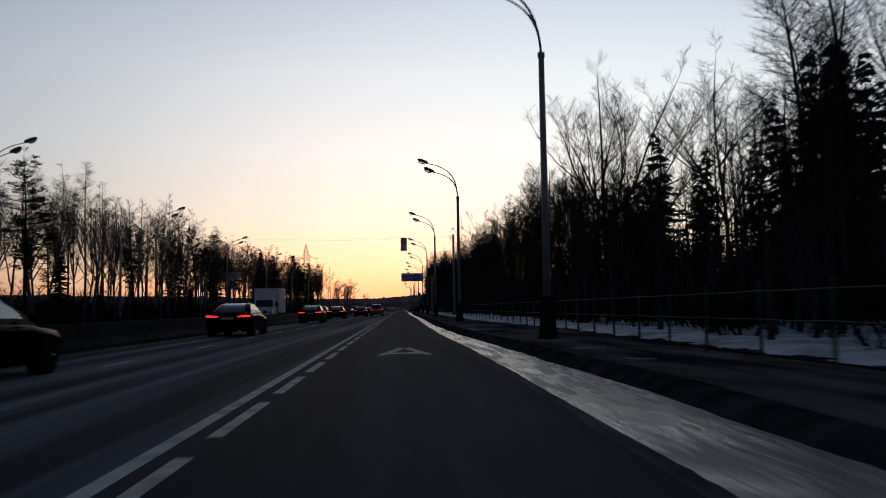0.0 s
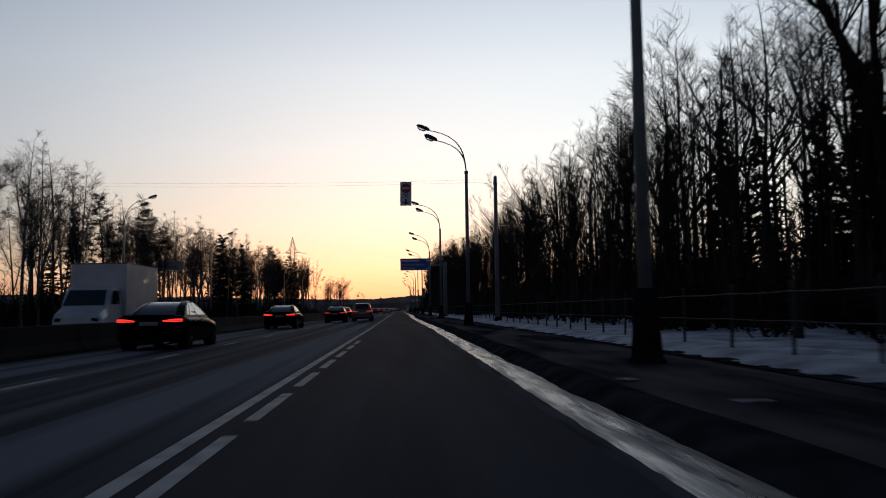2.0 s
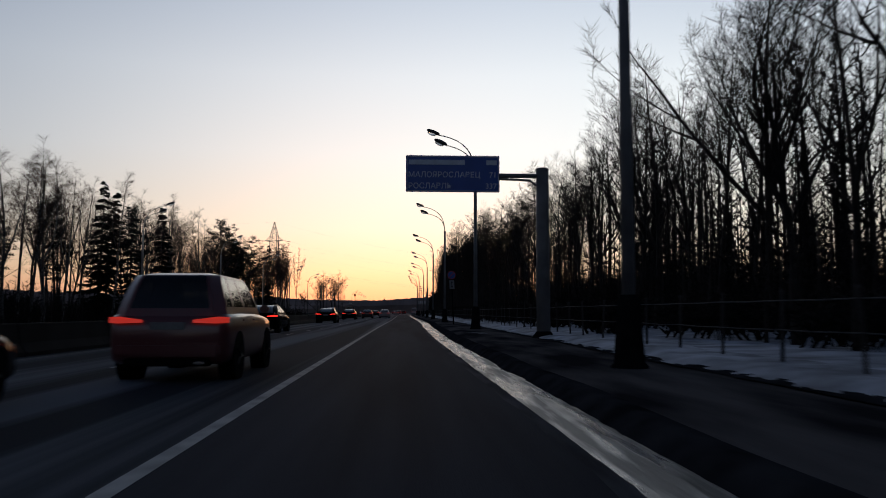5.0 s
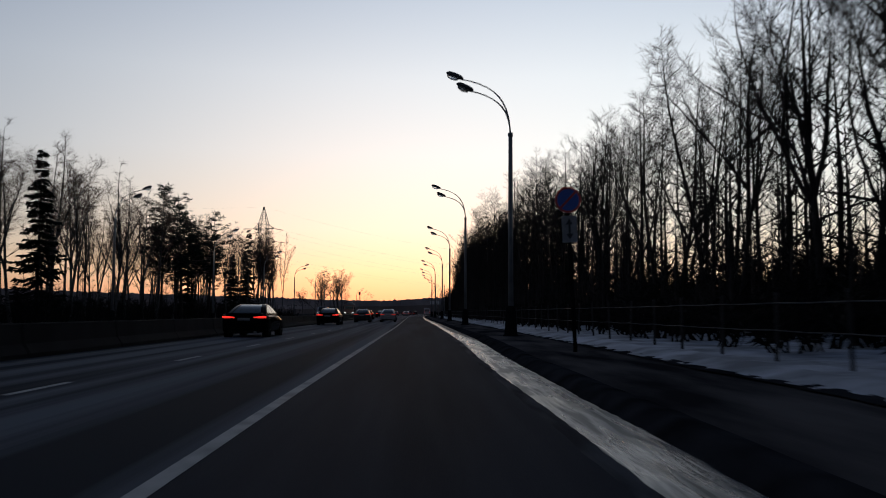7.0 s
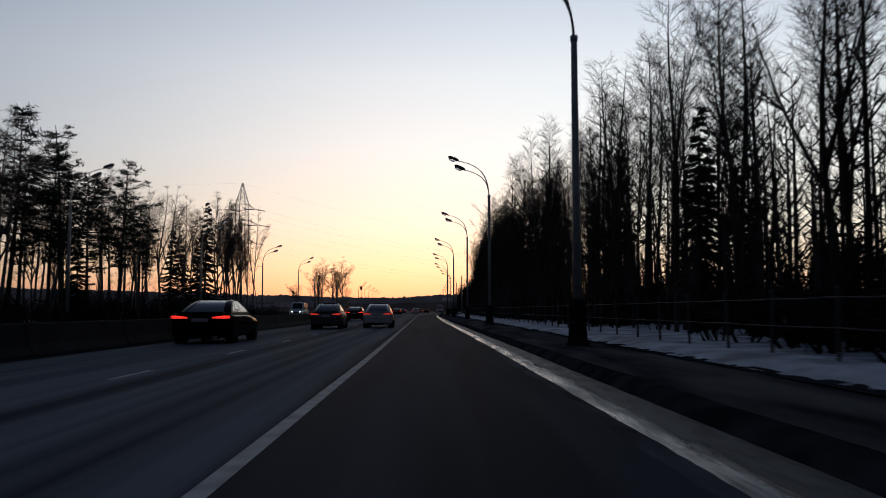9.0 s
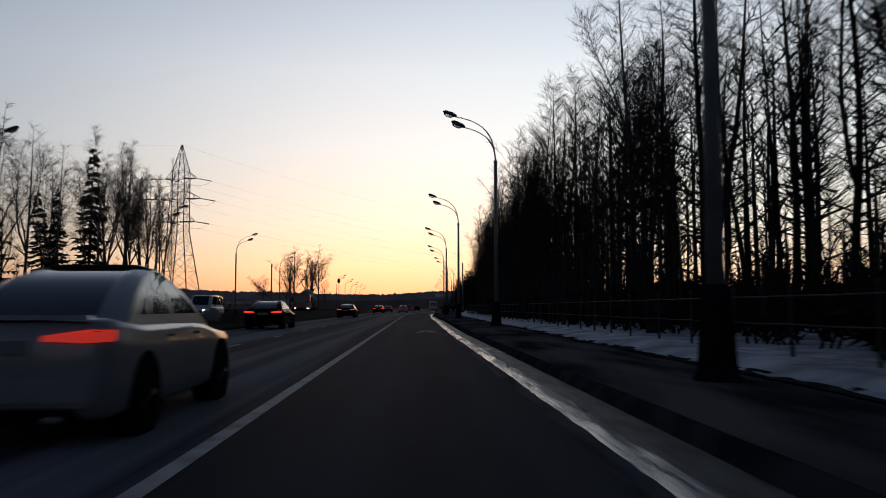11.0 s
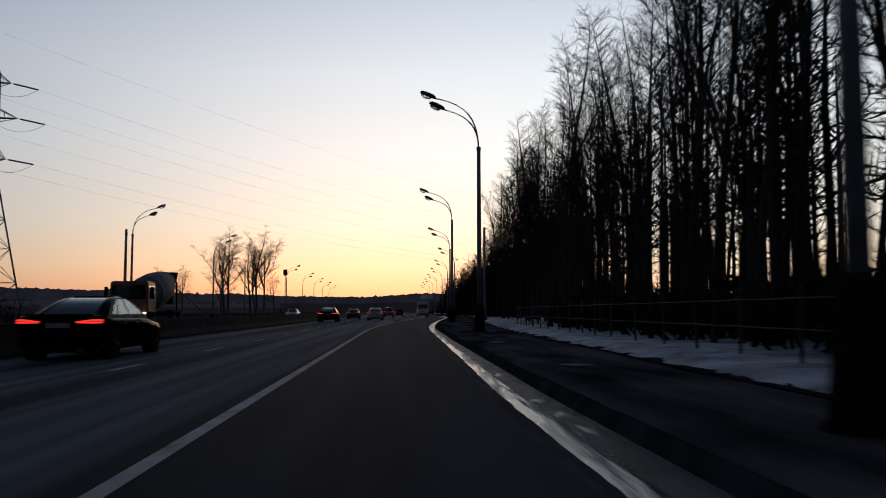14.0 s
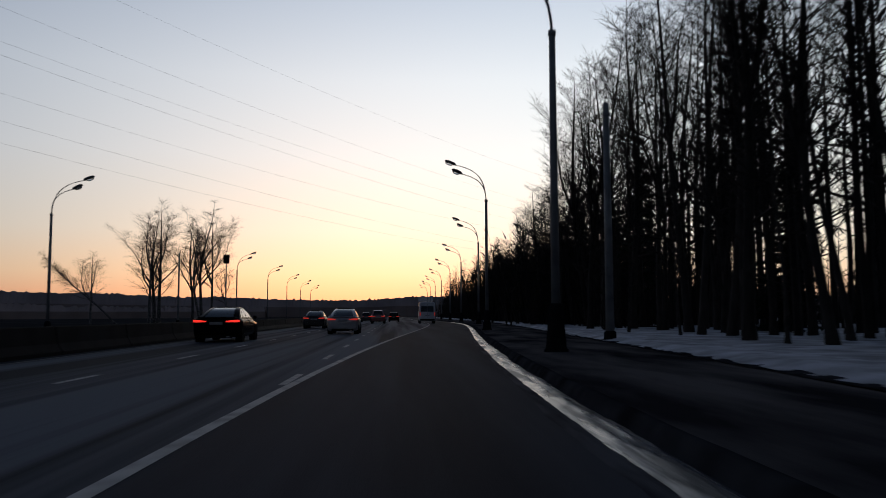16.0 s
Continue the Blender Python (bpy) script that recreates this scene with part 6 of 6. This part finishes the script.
def minibus(m):
    root = empty("minibus", m)
    w, L, H = 1.03, 6.2, 2.75
    rings = []
    for y, f, zl, zt in ((0, 0.95, 0.45, H - 0.10), (0.08, 1.0, 0.36, H - 0.02), (0.4, 1, 0.34, H), (L - 1.5, 1, 0.34, H), (L - 0.95, 0.99, 0.34, H - 0.45), (L - 0.7, 0.98, 0.34, 1.35), (L - 0.1, 0.93, 0.36, 1.1), (L, 0.86, 0.45, 0.9)):
        ww = w * f
        side = [(ww * 0.9, zl), (ww, zl + 0.1), (ww, zl + (zt - zl) * 0.6), (ww * 0.95, zt - 0.12), (ww * 0.8, zt), (ww * 0.3, zt + 0.03)]
        rings.append([(x, y, z) for x, z in side] + [(-x, y, z) for x, z in reversed(side)])
    V, F = loft(rings)
    link("body", V, F, P_WHITE, root, smooth=False)
    for s in (-1, 1):
        pane("rear_window", [(0.04 if s > 0 else -0.80, -0.012, 1.50), (0.80 if s > 0 else -0.04, -0.012, 1.50), (0.76 if s > 0 else -0.04, -0.006, 2.25), (0.04 if s > 0 else -0.76, -0.006, 2.25)], M_GLASS, root)
        part("tail_light", box(min(s * 0.86, s * 0.97), max(s * 0.86, s * 0.97), -0.03, 0.06, 1.0, 1.42), M_TAIL_OFF, root)
        for k in range(3):
            y = 0.6 + 1.25 * k
            x = s * (w + 0.006)
            q = [(x, y, 1.55), (x, y + 1.1, 1.55), (x * 0.985, y + 1.1, 2.25), (x * 0.985, y, 2.25)]
            pane("side_window", q if s > 0 else [q[1], q[0], q[3], q[2]], M_GLASS, root)
        for y in (1.0, L - 1.2):
            wheel(root, s * (w - 0.01), y, 0.37)
    part("rear_bumper", box(-0.92, 0.92, -0.10, 0.1, 0.42, 0.62), M_TRIM, root, bevel=0.03)
    part("number_plate", box(-0.26, 0.26, -0.02, 0.02, 0.95, 1.06), M_PLATE, root)
    part("door_seam", box(-0.012, 0.012, -0.006, 0.02, 0.7, 2.5), M_TRIM, root)
    tagged(root, "white minibus driving ahead in the kerbside lane", "minibus")


minibus(pose(4.3, 452.0, 0))


def truck_wheels(root, w, ys, r=0.5):
    for s in (-1, 1):
        for y in ys:
            wheel(root, s * w, y, r, 0.3)


def box_lorry(m):
    """A light lorry with a tall white box; its front points to +y."""
    root = empty("box_lorry", m)
    part("box_body", box(-1.12, 1.12, 0, 4.3, 0.85, 3.15), P_WHITE, root, "tall white cargo box", bevel=0.03)
    for z in (0.87, 3.11):
        part("box_rail", box(-1.14, 1.14, -0.02, 4.32, z, z + 0.05), M_STEEL, root)
    rings = []
    for y, f, zl, zt in ((4.45, 1.0, 0.45, 2.15), (5.1, 1.0, 0.42, 2.2), (5.35, 0.98, 0.42, 2.05), (5.9, 0.97, 0.42, 1.35), (6.45, 0.95, 0.42, 1.15), (6.6, 0.88, 0.5, 0.95)):
        ww = 0.98 * f
        side = [(ww * 0.9, zl), (ww, zl + 0.1), (ww, zl + (zt - zl) * 0.6), (ww * 0.90, zt - 0.06), (ww * 0.75, zt)]
        rings.append([(x, y, z) for x, z in side] + [(-x, y, z) for x, z in reversed(side)])
    V, F = loft(rings)
    link("cab", V, F, P_WHITE, root, "white driver's cab")
    pane("windscreen", [(0.80, 5.87, 1.42), (-0.80, 5.87, 1.42), (-0.72, 5.40, 2.02), (0.72, 5.40, 2.02)], M_GLASS, root)
    for s in (-1, 1):
        x = s * 0.985
        q = [(x, 4.6, 1.45), (x, 5.55, 1.45), (x * 0.95, 5.25, 2.0), (x * 0.95, 4.6, 2.0)]
        pane("side_window", q if s > 0 else [q[1], q[0], q[3], q[2]], M_GLASS, root)
        part("headlight", box(min(s * 0.55, s * 0.85), max(s * 0.55, s * 0.85), 6.5, 6.6, 0.78, 0.95), M_LENS, root, bevel=0.02)
        part("mirror", box(min(s * 1.05, s * 1.2), max(s * 1.05, s * 1.2), 5.6, 5.7, 1.45, 1.8), M_TRIM, root, bevel=0.02)
    part("bumper", box(-0.9, 0.9, 6.5, 6.7, 0.4, 0.65), M_TRIM, root, bevel=0.04)
    part("chassis", box(-0.5, 0.5, 0.1, 6.2, 0.45, 0.85), M_TRIM, root)
    truck_wheels(root, 0.98, (1.1, 5.4), 0.38)
    tagged(root, "white box lorry coming the other way", "lorry")


box_lorry(pose(-12.4, 80.5, 0, 0, 0, 180))


def mixer_lorry(m):
    root = empty("mixer_lorry", m)
    part("cab", box(-1.22, 1.22, 6.9, 8.7, 0.95, 2.95, top=(0.08, 0.12)), P_ORANGE, root, "orange-red driver's cab", bevel=0.08)
    pane("windscreen", [(1.05, 8.69, 1.85), (-1.05, 8.69, 1.85), (-1.0, 8.63, 2.70), (1.0, 8.63, 2.70)], M_GLASS, root)
    for s in (-1, 1):
        x = s * 1.20
        q = [(x, 7.3, 1.85), (x, 8.35, 1.85), (x * 0.96, 8.3, 2.65), (x * 0.96, 7.3, 2.65)]
        pane("side_window", q if s > 0 else [q[1], q[0], q[3], q[2]], M_GLASS, root)
        part("headlight", box(min(s * 0.8, s * 1.1), max(s * 0.8, s * 1.1), 8.72, 8.84, 0.88, 1.02), M_HEAD, root, "lit headlight")
        part("mirror", box(min(s * 1.3, s * 1.5), max(s * 1.3, s * 1.5), 8.5, 8.6, 1.9, 2.6), M_TRIM, root, bevel=0.02)
    part("bumper", box(-1.2, 1.2, 8.55, 8.85, 0.5, 0.98), M_TRIM, root, bevel=0.05)
    part("chassis", box(-0.5, 0.5, 0.2, 8.6, 0.75, 1.1), M_TRIM, root)
    V, F = [], []
    tube(V, F, [(0, 0.9, 3.2), (0, 1.2, 3.1), (0, 2.4, 2.75), (0, 3.8, 2.45), (0, 5.2, 2.2), (0, 6.2, 2.05), (0, 6.5, 2.0)], [0.55, 0.72, 1.10, 1.22, 1.12, 0.72, 0.45], 24)
    link("drum", V, F, P_DRUM, root, "grey concrete mixer drum", smooth=True)
    for y, r_ in ((1.2, 0.75), (5.2, 1.15)):
        z = 3.1 if y < 2 else 2.2
        tube_part("drum_ring", [(0, y - 0.06, z), (0, y + 0.06, z)], r_ + 0.04, 24, M_STEEL, root, smooth=False)
    part("hopper", box(-0.55, 0.55, 0.1, 1.0, 3.15, 3.85, top=(-0.12, -0.12)), M_TRIM, root)
    part("chute", box(-0.25, 0.25, -0.5, 0.3, 1.6, 2.6, top=(0.05, 0.1)), M_TRIM, root)
    for s in (-1, 1):
        tube_part("rear_post", [(s * 0.75, 0.5, 1.1), (s * 0.7, 0.5, 3.2)], 0.06, 8, M_TRIM, root)
        tube_part("ladder_rail", [(s * 0.25 + 0.75, 0.0, 1.1), (s * 0.25 + 0.75, 0.0, 3.9)], 0.025, 6, M_STEEL, root)
    for k in range(8):
        tube_part("ladder_rung", [(0.5, 0.0, 1.3 + 0.33 * k), (1.0, 0.0, 1.3 + 0.33 * k)], 0.018, 6, M_STEEL, root)
    for s in (-1, 1):
        part("mudguard", box(min(s * 0.75, s * 1.22), max(s * 0.75, s * 1.22), 0.6, 3.4, 1.08, 1.16), M_TRIM, root, bevel=0.02)
    truck_wheels(root, 1.2, (1.3, 2.7, 7.4), 0.52)
    tagged(root, "orange concrete-mixer lorry coming the other way, lights on", "lorry")


mixer_lorry(pose(-16.6, 361.5, 0, 0, 0, 180))
